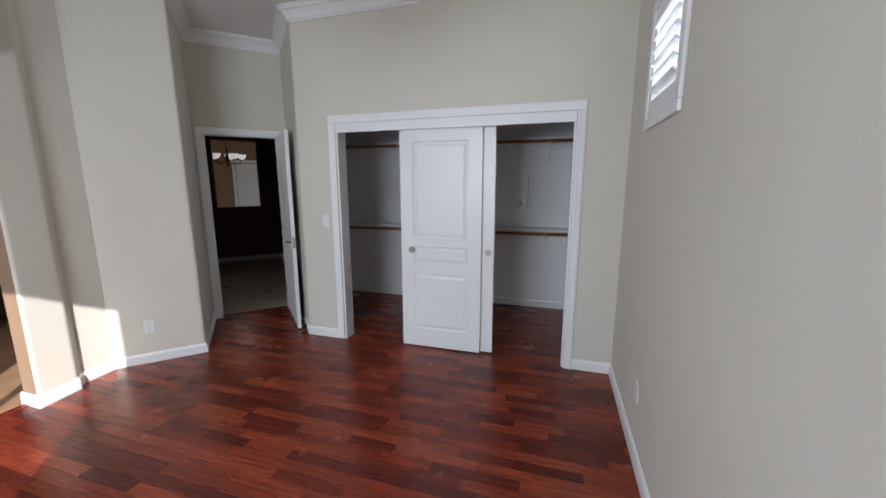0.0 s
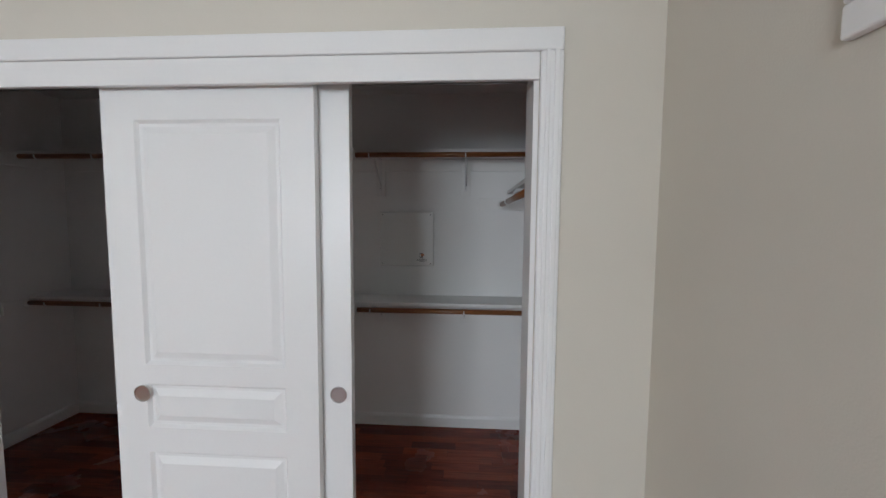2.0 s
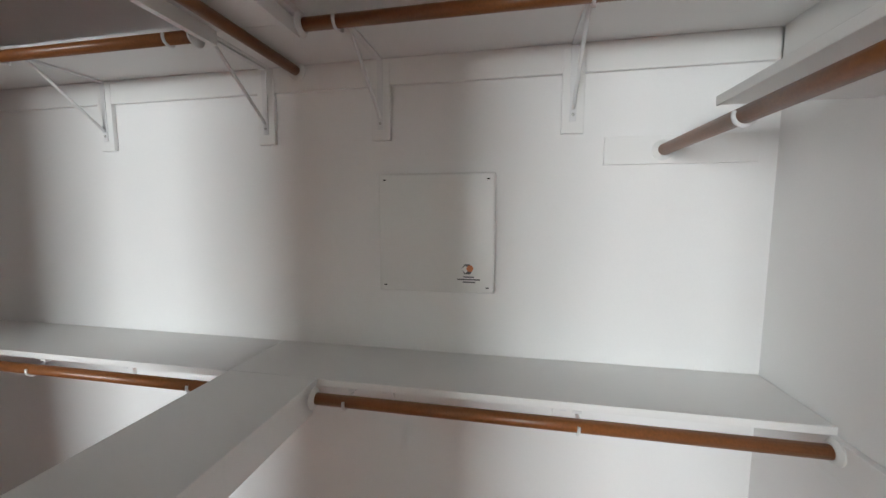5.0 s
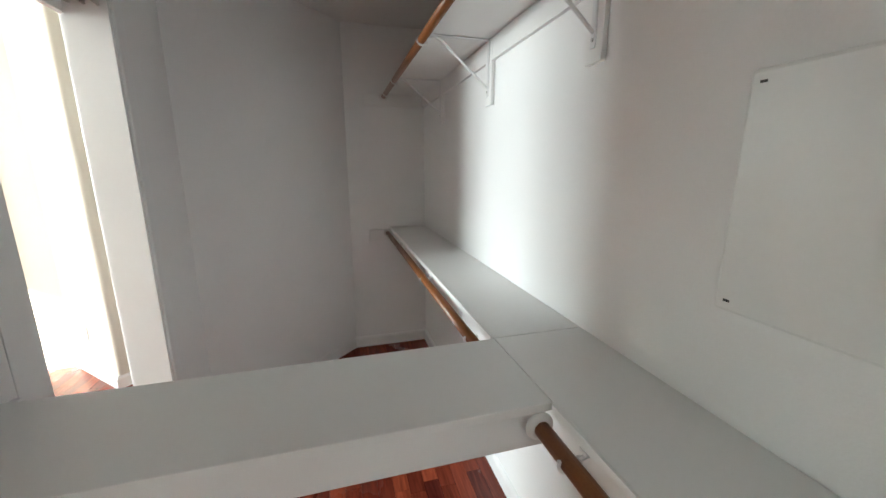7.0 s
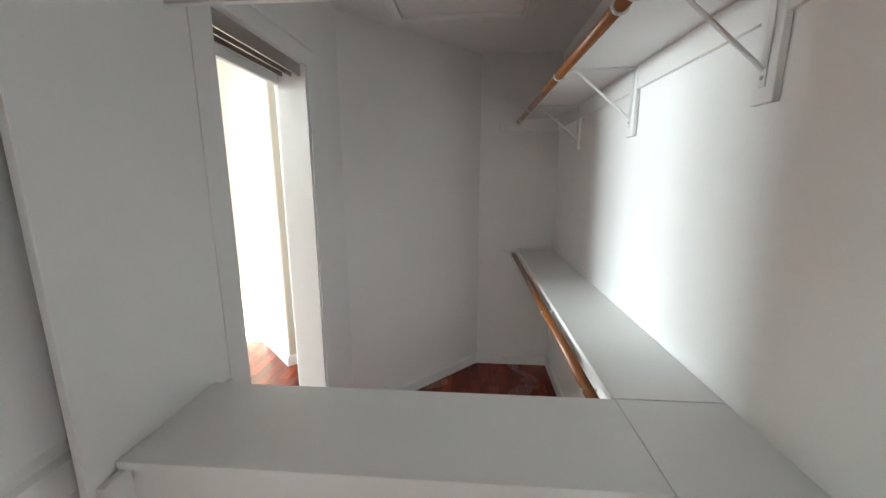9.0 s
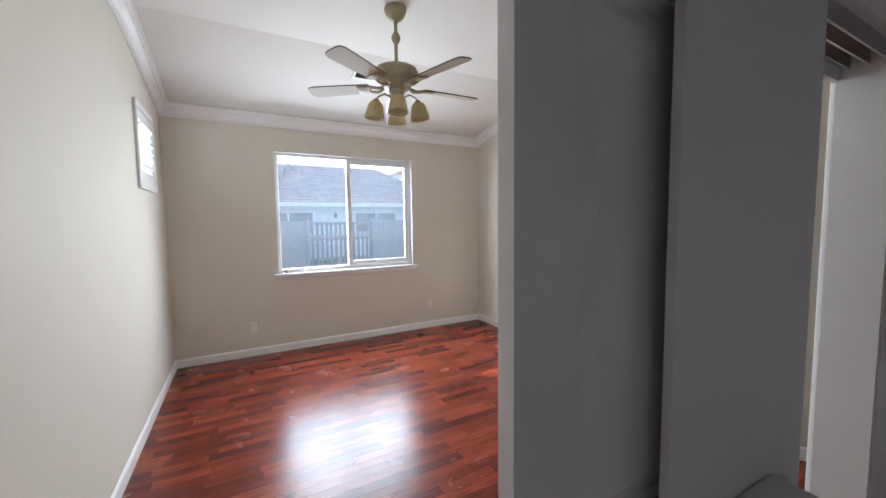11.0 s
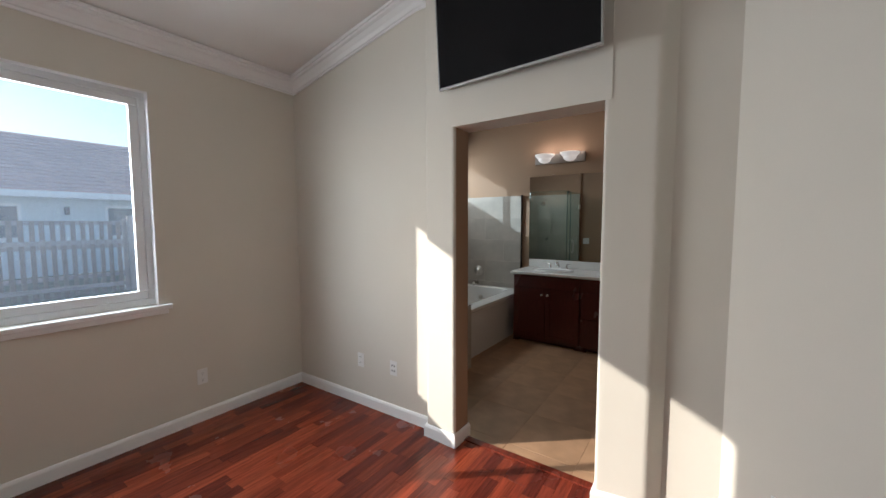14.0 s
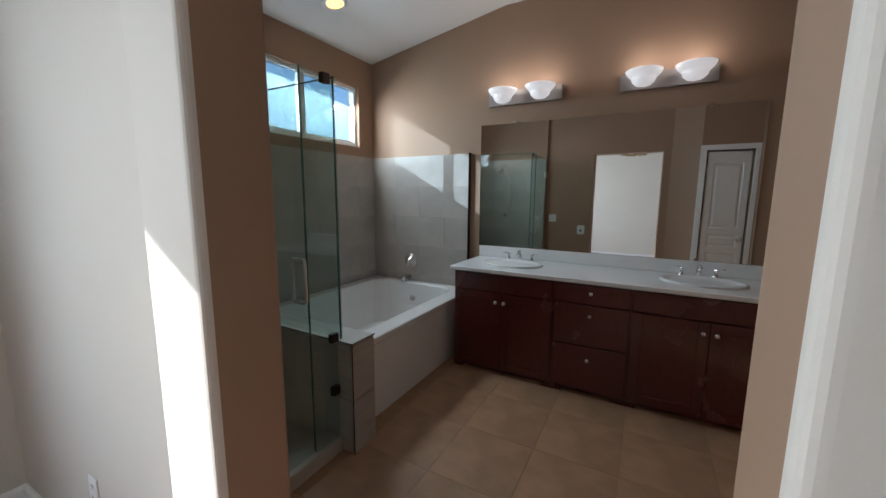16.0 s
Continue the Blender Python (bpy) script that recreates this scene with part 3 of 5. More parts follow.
def closet_rod(a, b, label, hooks, flange=True):
    t = thing("closet_rod", label, "closet rod", group="wooden closet rods")
    a, b = Vector(a), Vector(b)
    part("pole", tube(bmesh.new(), [a, b], 0.0168, 16), ROD, t, smooth=True)
    d = (b - a).normalized()
    if flange:
        for p, s in ((a, 1), (b, -1)):
            part("end_socket", lathe(bmesh.new(), [(0.030, 0), (0.030, 0.004), (0.021, 0.012), (0.018, 0.012)], p - d * s * 0.001, d * s, 20), PLASTIC, t, "white plastic end socket")
    for h in hooks:
        p = a + d * h
        n = d.cross(Vector((0, 0, 1)))
        bm = bmesh.new()
        pts = [p + n * (0.020 * math.cos(k)) + Vector((0, 0, 0.020 * math.sin(k))) for k in [math.pi * i / 8 + math.pi for i in range(-1, 10)]]
        for q0, q1 in zip(pts, pts[1:]):
            tube(bm, [q0, q1], 0.0042, 6)
        part("hook", bm, METALW, t, "white metal rod hook")
    return t


ROW = {1.0: 0.954, 2.008: 1.968}
BRX = (-0.135, 0.480)
BLX = (-2.05, -1.27, -0.565)
for z, rz in ROW.items():
    nm = "lower" if z < 1.5 else "upper"
    closet_rod((-0.243, 4.762 - 0.02, rz), (1.021, 4.762 - 0.02, rz), f"varnished brown wooden rod under the {nm} shelf", (0.10, 0.72))
    closet_rod((-2.58, 4.742, rz), (-0.56, 4.742, rz), f"long varnished brown wooden rod under the {nm} shelf", (0.14, 0.55, 1.30, 1.93))
closet_rod((-0.435, 3.682, 1.968), (-0.435, 5.03, 1.968), "varnished brown wooden rod below the crossing shelf", (0.55,))


def bracket(at, depth, drop, yaw, label):
    """Shelf and rod bracket: wooden backer, wall leg, top arm, diagonal strut and rod arm; y runs out of the wall."""
    t = thing("shelf_bracket", label, "shelf bracket", pose(*at, 0, 0, yaw), group="closet shelf brackets")
    part("backer", boxm(-0.033, 0.033, 0.0, 0.016, -drop, -0.019, bev=0.002), SHELF, t)
    part("wall_leg", boxm(-0.010, 0.010, 0.0165, 0.020, -drop + 0.035, -0.022, bev=0.001), METALW, t)
    part("top_arm", boxm(-0.010, 0.010, 0.020, depth, -0.0265, -0.0195, bev=0.001), METALW, t)
    part("strut", tube(bmesh.new(), [(0, 0.021, -drop + 0.072), (0, 0.034, -drop + 0.083), (0, depth - 0.06, -0.042), (0, depth - 0.035, -0.029)], 0.0055, 8), METALW, t)
    part("rod_arm", tube(bmesh.new(), [(0, depth - 0.03, -0.026), (0, depth + 0.004, -0.036), (0, depth + 0.004, -0.062)], 0.005, 8), METALW, t)
    part("screw", lathe(bmesh.new(), [(0.005, 0), (0.004, 0.003), (0.001, 0.0035)], (0, 0.0205, -drop + 0.055), (0, 1, 0), 10), STEEL, t)
    return t


for x in BLX + BRX:
    bracket((x, 5.048, 2.008), 0.285, 0.283, 180, "white steel bracket on a wooden backer under the upper shelf")
for x in (-2.05, -1.27, -0.135, 0.480):
    bracket((x, 5.048, 1.0), 0.285, 0.20, 180, "white steel bracket on a wooden backer under the lower shelf")

# short shelf along the closet's side wall
shelf_run("closet_shelf", "short white shelf along the closet side wall", 0.752, 1.041, 3.70, 4.763, 1.738, [(0.745, 0.7515, 3.70, 4.763, 1.718, 1.739)])
closet_rod((0.738, 5.035, 1.668), (0.738, 3.70, 1.668), "varnished brown wooden rod on the closet side wall", (0.40,))
c = thing("shelf_cleat", "white wooden cleat carrying the side rod", "shelf cleat")
part("cleat", boxm(0.575, 0.99, 5.036, 5.0495, 1.628, 1.712, bev=0.002), SHELF, c)
bracket((1.040, 4.35, 1.738), 0.30, 0.25, 90, "white steel bracket under the short side shelf")

# access panel with its small label
t = thing("access_panel", "white square cover panel screwed to the closet wall", "wall panel")
part("cover", boxm(-0.141, 0.252, 5.014, 5.0495, 1.217, 1.612, bev=0.007), PLASTIC, t)
for sx in (-0.118, 0.229):
    for sz in (1.238, 1.591):
        part("screw", boxm(sx - 0.005, sx + 0.005, 5.0125, 5.0138, sz - 0.002, sz + 0.002), DARK, t)
bm = bmesh.new()
lathe(bm, [(0.019, 0), (0.019, 0.0008), (0.001, 0.0008)], (0.163, 5.0138, 1.298), (0, -1, 0), 6)
part("label_mark", bm, INK, t, "orange-red and grey hexagonal mark")
part("label_mark_face", lathe(bmesh.new(), [(0.013, 0), (0.013, 0.0008), (0.001, 0.0008)], (0.157, 5.0128, 1.298), (0, -1, 0), 4), PLASTIC, t)
part("label_mark_patch", lathe(bmesh.new(), [(0.012, 0), (0.012, 0.0008), (0.001, 0.0008)], (0.172, 5.0122, 1.301), (0, -1, 0), 6), RED, t, "orange patch")
for k, (a, b) in enumerate(((0.150, 0.185), (0.130, 0.205), (0.148, 0.190))):
    part("label_bar", boxm(a, b, 5.0128, 5.0138, 1.2705 - k * 0.0085, 1.2745 - k * 0.0085), INK, t)

# ceiling hatch
t = thing("ceiling_hatch", "white attic hatch with a moulded frame in the closet ceiling", "ceiling hatch")
for b in ((-1.93, -1.40, 3.945, 3.995), (-1.93, -1.40, 4.665, 4.715), (-1.93, -1.88, 3.996, 4.664), (-1.45, -1.40, 3.996, 4.664)):
    bm = boxm(*b, 2.418, 2.4495, bev=0.006)
    part("frame_rail", bm, TRIM, t)
part("panel", boxm(-1.879, -1.451, 3.997, 4.663, 2.440, 2.4495), WHITE, t)

# ---- hall doorway: casing and open door ----
t = thing("door_casing", "white painted casing of the hall doorway", "door frame", kind="structure")
for a, b in ((0.025, 0.088), (0.812, 0.875)):
    part("casing_side", boxm(a, b, -0.017, -0.001, 0, 2.04, bev=0.004, m=HL), TRIM, t)
part("casing_head", boxm(0.025, 0.875, -0.017, -0.001, 2.041, 2.105, bev=0.004, m=HL), TRIM, t)
for a, b in ((0.086, 0.102), (0.798, 0.814)):
    part("jamb", boxm(a, b, 0.0, 0.114, 0, 2.028, m=HL), TRIM, t)
part("head_jamb", boxm(0.086, 0.814, 0.0, 0.114, 2.029, 2.044, m=HL), TRIM, t)
DP = Matrix.Translation((-2.505, 4.095, 0.012)) @ Matrix.Rotation(math.atan2(3.575 - 4.095, -1.965 + 2.505), 4, "Z")
t = thing("hall_door", "white panelled door standing open against the vestibule wall", "door", DP)
part("leaf", panel_door(0.75, 2.02, 0.035, [(0.12, 0.63, 1.06, 1.88), (0.12, 0.63, 0.82, 0.98), (0.12, 0.63, 0.2, 0.74)]), TRIM, t)
for s, y in ((-1, 0.0), (1, 0.035)):
    bm = lathe(bmesh.new(), [(0.027, 0), (0.027, 0.006), (0.012, 0.010), (0.010, 0.045), (0.001, 0.045)], (0.69, y, 0.915), (0, s, 0), 18)
    tube(bm, [(0.69, y + s * 0.042, 0.915), (0.64, y + s * 0.044, 0.918), (0.58, y + s * 0.040, 0.912)], [0.009, 0.008, 0.006], 10)
    part("lever_handle", bm, NICKEL, t, "brushed nickel lever handle", smooth=True)
part("latch_plate", boxm(0.7505, 0.752, 0.005, 0.030, 0.86, 0.97), NICKEL, t)
for hz in (0.25, 1.0, 1.8):
    part("hinge", tube(bmesh.new(), [(-0.006, -0.004, hz - 0.045), (-0.006, -0.004, hz + 0.045)], 0.007, 8), NICKEL, t)
t = thing("door_stop", "dark rubber wedge on the floor behind the hall door", "door stop")
part("wedge", boxm(-1.93, -1.865, 3.60, 3.72, 0.001, 0.05, bev=0.006), BLACKRUB, t)

# ---- big sliding window ----
t = thing("window_1", "large white vinyl sliding window with a clear fixed pane", "window", kind="structure")
A, B, C, D = WX0, WX1, WZ0, WZ1
for nm, b in (("frame_rail", (A, B, C, C + 0.045)), ("frame_rail", (A, B, D - 0.04, D)), ("frame_stile", (A, A + 0.04, C + 0.046, D - 0.041)), ("frame_stile", (B - 0.04, B, C + 0.046, D - 0.041))):
    part(nm, boxm(b[0], b[1], -0.872, -0.795, b[2], b[3], bev=0.004), VINYL, t)
MX = -0.855
sash = part("sash", boxm(MX - 0.028, MX + 0.028, -0.835, -0.80, C + 0.046, D - 0.041, bev=0.004), VINYL, t)
for b in ((A + 0.041, MX - 0.029, C + 0.046, C + 0.10), (A + 0.041, MX - 0.029, D - 0.09, D - 0.042)):
    part("sash_rail", boxm(b[0], b[1], -0.835, -0.80, b[2], b[3], bev=0.004), VINYL, sash)
part("sash_stile", boxm(A + 0.041, A + 0.09, -0.835, -0.80, C + 0.101, D - 0.091, bev=0.004), VINYL, sash)
part("latch", boxm(MX - 0.012, MX + 0.012, -0.799, -0.785, 1.60, 1.68, bev=0.004), VINYL, t)
for x0, x1, y in ((A + 0.09, MX - 0.026, -0.818), (MX + 0.026, B - 0.04, -0.850)):
    p = part("pane", boxm(x0, x1, y - 0.002, y + 0.002, C + 0.045, D - 0.04), GLASS, t, "clear glass pane")
    p.visible_shadow = False
part("window_sill", boxm(A - 0.07, B + 0.055, -0.794, -0.705, C - 0.032, C - 0.0, bev=0.006), TRIM, t, "white painted window stool")
part("apron", boxm(A - 0.05, B + 0.035, -0.7415, -0.725, C - 0.065, C - 0.033, bev=0.004), TRIM, t)
for nm, b in (("reveal", (A, A + 0.004, C, D)), ("reveal", (B - 0.004, B, C, D)), ("reveal", (A, B, D - 0.004, D))):
    part(nm, boxm(b[0], b[1], -0.794, -0.744, b[2], b[3]), TRIM, t)


# ---- shuttered windows ----
def shutter(yc, n):
    t = thing(f"window_{n}", "small high window with white plantation shutter, slats tilted open", "window", kind="structure")
    x = 1.066
    for b in ((yc - 0.33, yc + 0.33, 1.815, 1.868), (yc - 0.33, yc + 0.33, 2.442, 2.495), (yc - 0.33, yc - 0.278, 1.869, 2.441), (yc + 0.278, yc + 0.33, 1.869, 2.441)):
        part("casing", boxm(x - 0.020, x - 0.001, b[0], b[1], b[2], b[3], bev=0.005), TRIM, t)
    for b in ((yc - 0.277, yc + 0.277, 1.871, 1.962), (yc - 0.277, yc + 0.277, 2.352, 2.440), (yc - 0.277, yc - 0.228, 1.963, 2.351), (yc + 0.228, yc + 0.277, 1.963, 2.351)):
        part("shutter_rail", boxm(x - 0.012, x + 0.016, b[0], b[1], b[2], b[3], bev=0.003), TRIM, t)
    for k in range(6):
        z = 1.998 + k * 0.064
        m = Matrix.Translation((x + 0.006, yc, z)) @ Matrix.Rotation(radians(32), 4, "Y")
        bm = boxm(-0.040, 0.040, -0.226, 0.226, -0.005, 0.005, bev=0.004, m=m)
        part("slat", bm, TRIM, t)
    part("hinge", boxm(x - 0.024, x - 0.012, yc + 0.276, yc + 0.284, 1.90, 1.95), TRIM, t)
    p = part("pane", boxm(x + 0.10, x + 0.104, yc - 0.28, yc + 0.28, SZ0, SZ1), GLASS, t, "clear glass pane")
    p.visible_shadow = False
    for b in ((yc - 0.28, yc + 0.28, SZ0, SZ0 + 0.03), (yc - 0.28, yc + 0.28, SZ1 - 0.03, SZ1), (yc - 0.28, yc - 0.25, SZ0 + 0.031, SZ1 - 0.031), (yc + 0.25, yc + 0.28, SZ0 + 0.031, SZ1 - 0.031)):
        part("sash", boxm(x + 0.085, x + 0.12, *b), VINYL, t)


shutter(2.64, 2)
shutter(0.03, 3)

# ---- television ----
TVM = Matrix.Translation((-2.64, 1.415, 2.59)) @ Matrix.Rotation(radians(-4), 4, "Z") @ Matrix.Rotation(radians(4), 4, "Y")
t = thing("television", "black flat-screen television with silver bezel mounted above the bathroom opening", "television", TVM)
part("body", boxm(-0.045, -0.004, -0.47, 0.47, -0.27, 0.27, bev=0.008), BLACKRUB, t)
for b in ((-0.485, 0.485, -0.286, -0.273), (-0.485, 0.485, 0.277, 0.286), (-0.485, -0.477, -0.272, 0.276), (0.477, 0.485, -0.272, 0.276)):
    part("bezel", boxm(-0.012, 0.008, b[0], b[1], b[2], b[3], bev=0.002), SILVER, t)
part("screen", boxm(-0.003, 0.003, -0.476, 0.476, -0.272, 0.276), SCREEN, t)
part("logo_bar", boxm(0.0085, 0.0095, -0.03, 0.03, -0.283, -0.277), CHROME, t)
part("wall_arm", boxm(-0.10, -0.046, -0.06, 0.06, -0.1, 0.1, bev=0.004), DARK, t)


# ---- ceiling fan ----
def ceiling_fan(x, y):
    t = thing("ceiling_fan", "cream distressed ceiling fan with five blades and amber glass shades", "ceiling fan", pose(x, y, 0))
    part("canopy", lathe(bmesh.new(), [(0.001, 3.042), (0.075, 3.042), (0.078, 3.02), (0.066, 2.985), (0.035, 2.955), (0.018, 2.945), (0.001, 2.945)]), FANBODY, t, smooth=True)
    part("downrod", lathe(bmesh.new(), [(0.013, 2.95), (0.013, 2.875), (0.026, 2.86), (0.034, 2.835), (0.026, 2.81), (0.013, 2.795), (0.013, 2.67), (0.026, 2.65), (0.03, 2.635)]), FANBODY, t, smooth=True)
    motor = part("motor_housing", lathe(bmesh.new(), [(0.03, 2.645), (0.08, 2.63), (0.145, 2.617), (0.152, 2.6), (0.150, 2.545), (0.135, 2.53), (0.105, 2.52), (0.100, 2.49), (0.06, 2.48), (0.001, 2.48)], seg=32), FANBODY, t, smooth=True)
    for k in range(20):
        a = 2 * math.pi * k / 20
        part("rib", tube(bmesh.new(), [(0.1535 * math.cos(a), 0.1535 * math.sin(a), 2.597), (0.1515 * math.cos(a), 0.1515 * math.sin(a), 2.547)], 0.005, 6), FANBODY, motor)
    part("light_kit", lathe(bmesh.new(), [(0.055, 2.48), (0.06, 2.465), (0.045, 2.435), (0.052, 2.405), (0.035, 2.375), (0.012, 2.365), (0.010, 2.345), (0.001, 2.34)]), FANBODY, t, smooth=True)
    for k in range(5):
        a = radians(35 + 72 * k)
        m = Matrix.Rotation(a, 4, "Z") @ Matrix.Translation((0, 0, 2.5)) @ Matrix.Rotation(radians(11), 4, "X")
        iron = bmesh.new()
        tube(iron, [m @ Vector(p) for p in ((0.09, 0, 0.0), (0.14, 0.03, -0.018), (0.19, 0.035, -0.010), (0.235, 0.02, 0.0))], 0.010, 8)
        tube(iron, [m @ Vector(p) for p in ((0.09, 0, 0.0), (0.14, -0.03, -0.018), (0.19, -0.035, -0.010), (0.235, -0.02, 0.0))], 0.010, 8)
        box(iron, 0.20, 0.29, -0.045, 0.045, -0.012, -0.006, bev=0.002, m=m)
        part("blade_iron", iron, FANBODY, t, smooth=True)
        bm = bmesh.new()
        out = [(0.20, -0.052), (0.40, -0.062), (0.62, -0.068), (0.655, -0.056), (0.665, -0.03), (0.665, 0.03), (0.655, 0.056), (0.62, 0.068), (0.40, 0.062), (0.20, 0.052)]
        lo, hi = [bm.verts.new(m @ Vector((px, py, -0.005))) for px, py in out], [bm.verts.new(m @ Vector((px, py, 0.003))) for px, py in out]
        bm.faces.new(lo[::-1])
        bm.faces.new(hi)
        for i in range(len(out)):
            j = (i + 1) % len(out)
            bm.faces.new((lo[i], lo[j], hi[j], hi[i])).material_index = 1
        part("blade", bm, [BLADE, BLADEEDGE], t, "whitewashed wooden blade with dark edge")
    for k in range(4):
        a = radians(70 + 90 * k)
        c, s = math.cos(a), math.sin(a)
        arm = part("lamp_arm", tube(bmesh.new(), [(0.04 * c, 0.04 * s, 2.42), (0.09 * c, 0.09 * s, 2.445), (0.135 * c, 0.135 * s, 2.423), (0.15 * c, 0.15 * s, 2.385)], 0.007, 8), FANBODY, t, smooth=True)
        ax = Vector((0.14 * c, 0.14 * s, -1)).normalized()
        part("socket", lathe(bmesh.new(), [(0.014, -0.012), (0.024, 0.0), (0.024, 0.022), (0.012, 0.024)], (0.148 * c, 0.148 * s, 2.397), ax, 16), FANBODY, arm, smooth=True)
        part("shade", lathe(bmesh.new(), [(0.024, 0.010), (0.040, 0.014), (0.052, 0.032), (0.060, 0.07), (0.068, 0.108), (0.073, 0.128), (0.070, 0.128), (0.064, 0.108), (0.056, 0.07), (0.048, 0.036), (0.036, 0.020), (0.022, 0.018)], (0.148 * c, 0.148 * s, 2.397), ax, 22), AMBER, arm, "amber scavo glass bell shade", smooth=True)


ceiling_fan(-0.645, 1.43)

# ceiling vent on the slope
sl = math.atan(0.22)
VM = Matrix.Translation((-0.80, 0.36, 2.975)) @ Matrix.Rotation(sl, 4, "X")
t = thing("ceiling_vent", "white ceiling air register with dark louvres", "ceiling vent", VM)
part("backing", boxm(-0.14, 0.14, -0.07, 0.07, -0.004, -0.001), DARK, t)
for b in ((-0.165, 0.165, -0.095, -0.07), (-0.165, 0.165, 0.07, 0.095), (-0.165, -0.14, -0.07, 0.07), (0.14, 0.165, -0.07, 0.07), (-0.012, 0.012, -0.07, 0.07)):
    part("frame", boxm(b[0], b[1], b[2], b[3], -0.012, 0.0, bev=0.002), TRIM, t)
for k in range(8):
    part("slat", boxm(-0.138, 0.138, -0.001, 0.001, -0.007, 0.006, m=Matrix.Translation((0, -0.06 + k * 0.017, -0.008)) @ Matrix.Rotation(radians(40), 4, "X")), SILVER, t)


# ---- outlets and switches ----
def wall_plate(at, yaw, kind):
    """Plate whose face looks along -y before the turn."""
    label = {"outlet": "white plastic double power outlet low on the wall", "jack": "white plastic cable jack plate low on the wall", "switch": "white plastic rocker light switch plate", "double": "white plastic double rocker switch plate"}[kind]
    t = thing("power_outlet" if kind in ("outlet", "jack") else "light_switch", label, "outlet" if kind in ("outlet", "jack") else "switch", pose(*at, 0, 0, yaw))
    w = 0.058 if kind == "double" else 0.036
    part("plate", boxm(-w, w, -0.006, 0.0, -0.058, 0.058, bev=0.003), PLASTIC, t)
    if kind == "outlet":
        for z in (-0.024, 0.024):
            r = part("socket", lathe(bmesh.new(), [(0.017, 0), (0.017, 0.002), (0.001, 0.002)], (0, -0.006, z), (0, -1, 0), 16), PLASTIC, t)
            for sx in (-0.006, 0.006):
                part("slot", boxm(sx - 0.0012, sx + 0.0012, -0.0088, -0.0081, z - 0.002, z + 0.007), DARK, r)
            part("slot", boxm(-0.002, 0.002, -0.0088, -0.0081, z - 0.011, z - 0.007), DARK, r)
    elif kind == "jack":
        for sx, z in ((-0.012, 0.02), (0.012, 0.02), (-0.012, -0.02), (0.012, -0.02)):
            part("jack", boxm(sx - 0.005, sx + 0.005, -0.0075, -0.006, z - 0.006, z + 0.006), DARK, t)
    else:
        for sx in ((-0.023, 0.023) if kind == "double" else (0,)):
            part("rocker", boxm(sx - 0.016, sx + 0.016, -0.0095, -0.006, -0.033, 0.033, bev=0.0015), PLASTIC, t)
    return t


wall_plate((0.31, -0.741, 0.335), 180, "outlet")
wall_plate((-1.955, -0.741, 0.34), 180, "outlet")
wall_plate((-2.817, 0.05, 0.37), 90, "outlet")
wall_plate((-2.827, 0.40, 0.375), 90, "jack")
wall_plate((-2.689, 2.608, 0.32), 46.7, "outlet")
wall_plate((1.065, 2.593, 0.377), -90, "outlet")
wall_plate((-1.508, 3.519, 1.17), 0, "switch")
wall_plate((-2.60, 3.063, 1.17), 135, "switch")

# unidentified small object in the window track, only shaped as a ball
t = thing("window_track_object", "small round yellow-orange object lying in the window track", "ball", pose(-0.075, -0.775, 0.931))
part("ball", lathe(bmesh.new(), [(0.001, 0.0), (0.018, 0.004), (0.029, 0.016), (0.031, 0.03), (0.026, 0.044), (0.014, 0.055), (0.001, 0.058)], (0, 0, 0), None, 18), AMBER, t, smooth=True)


# ---- bathroom ----
t = thing("window_4", "high white vinyl bathroom window with two frosted sliding panes", "window", kind="structure")
FROST = bpy.data.materials.new("frosted_glass")
FROST.use_nodes = True
_n, _l = FROST.node_tree.nodes, FROST.node_tree.links
_n.remove(_n["Principled BSDF"])
_tl, _tp, _mx = _n.new("ShaderNodeBsdfTranslucent"), _n.new("ShaderNodeBsdfTransparent"), _n.new("ShaderNodeMixShader")
_tl.inputs[0].default_value, _tp.inputs[0].default_value, _mx.inputs[0].default_value = (0.40, 0.50, 0.58, 1), (0.64, 0.74, 0.82, 1), 0.05
_l.new(_tl.outputs[0], _mx.inputs[2])
_l.new(_tp.outputs[0], _mx.inputs[1])
_l.new(_mx.outputs[0], _n["Material Output"].inputs[0])
A, B, C, D = BX0, BX1, BZ0, BZ1
for nm, b in (("frame_rail", (A, B, C, C + 0.035)), ("frame_rail", (A, B, D - 0.03, D)), ("frame_stile", (A, A + 0.035, C + 0.036, D - 0.031)), ("frame_stile", (B - 0.035, B, C + 0.036, D - 0.031)), ("meeting_stile", (-4.81, -4.755, C + 0.036, D - 0.031))):
    part(nm, boxm(b[0], b[1], -1.07, -1.01, b[2], b[3], bev=0.004), VINYL, t)
for x0, x1 in ((A + 0.035, -4.81), (-4.755, B - 0.035)):
    part("pane", boxm(x0, x1, -1.044, -1.040, C + 0.035, D - 0.03), FROST, t, "pale blue frosted glass pane")
    sb = part("sash", boxm(x0, x1, -1.06, -1.02, C + 0.036, C + 0.06), VINYL, t)
for b in ((A, A + 0.004, C, D), (B - 0.004, B, C, D)):
    part("reveal", boxm(b[0], b[1], -1.009, -0.972, b[2], b[3]), BROWN, t)

# tub
t = thing("bathtub", "white acrylic bathtub with flat apron set in a tiled corner", "bathtub")
bm = bmesh.new()
x0, x1, y0, y1, zt = -5.655, -3.995, -0.925, 0.29, 0.55


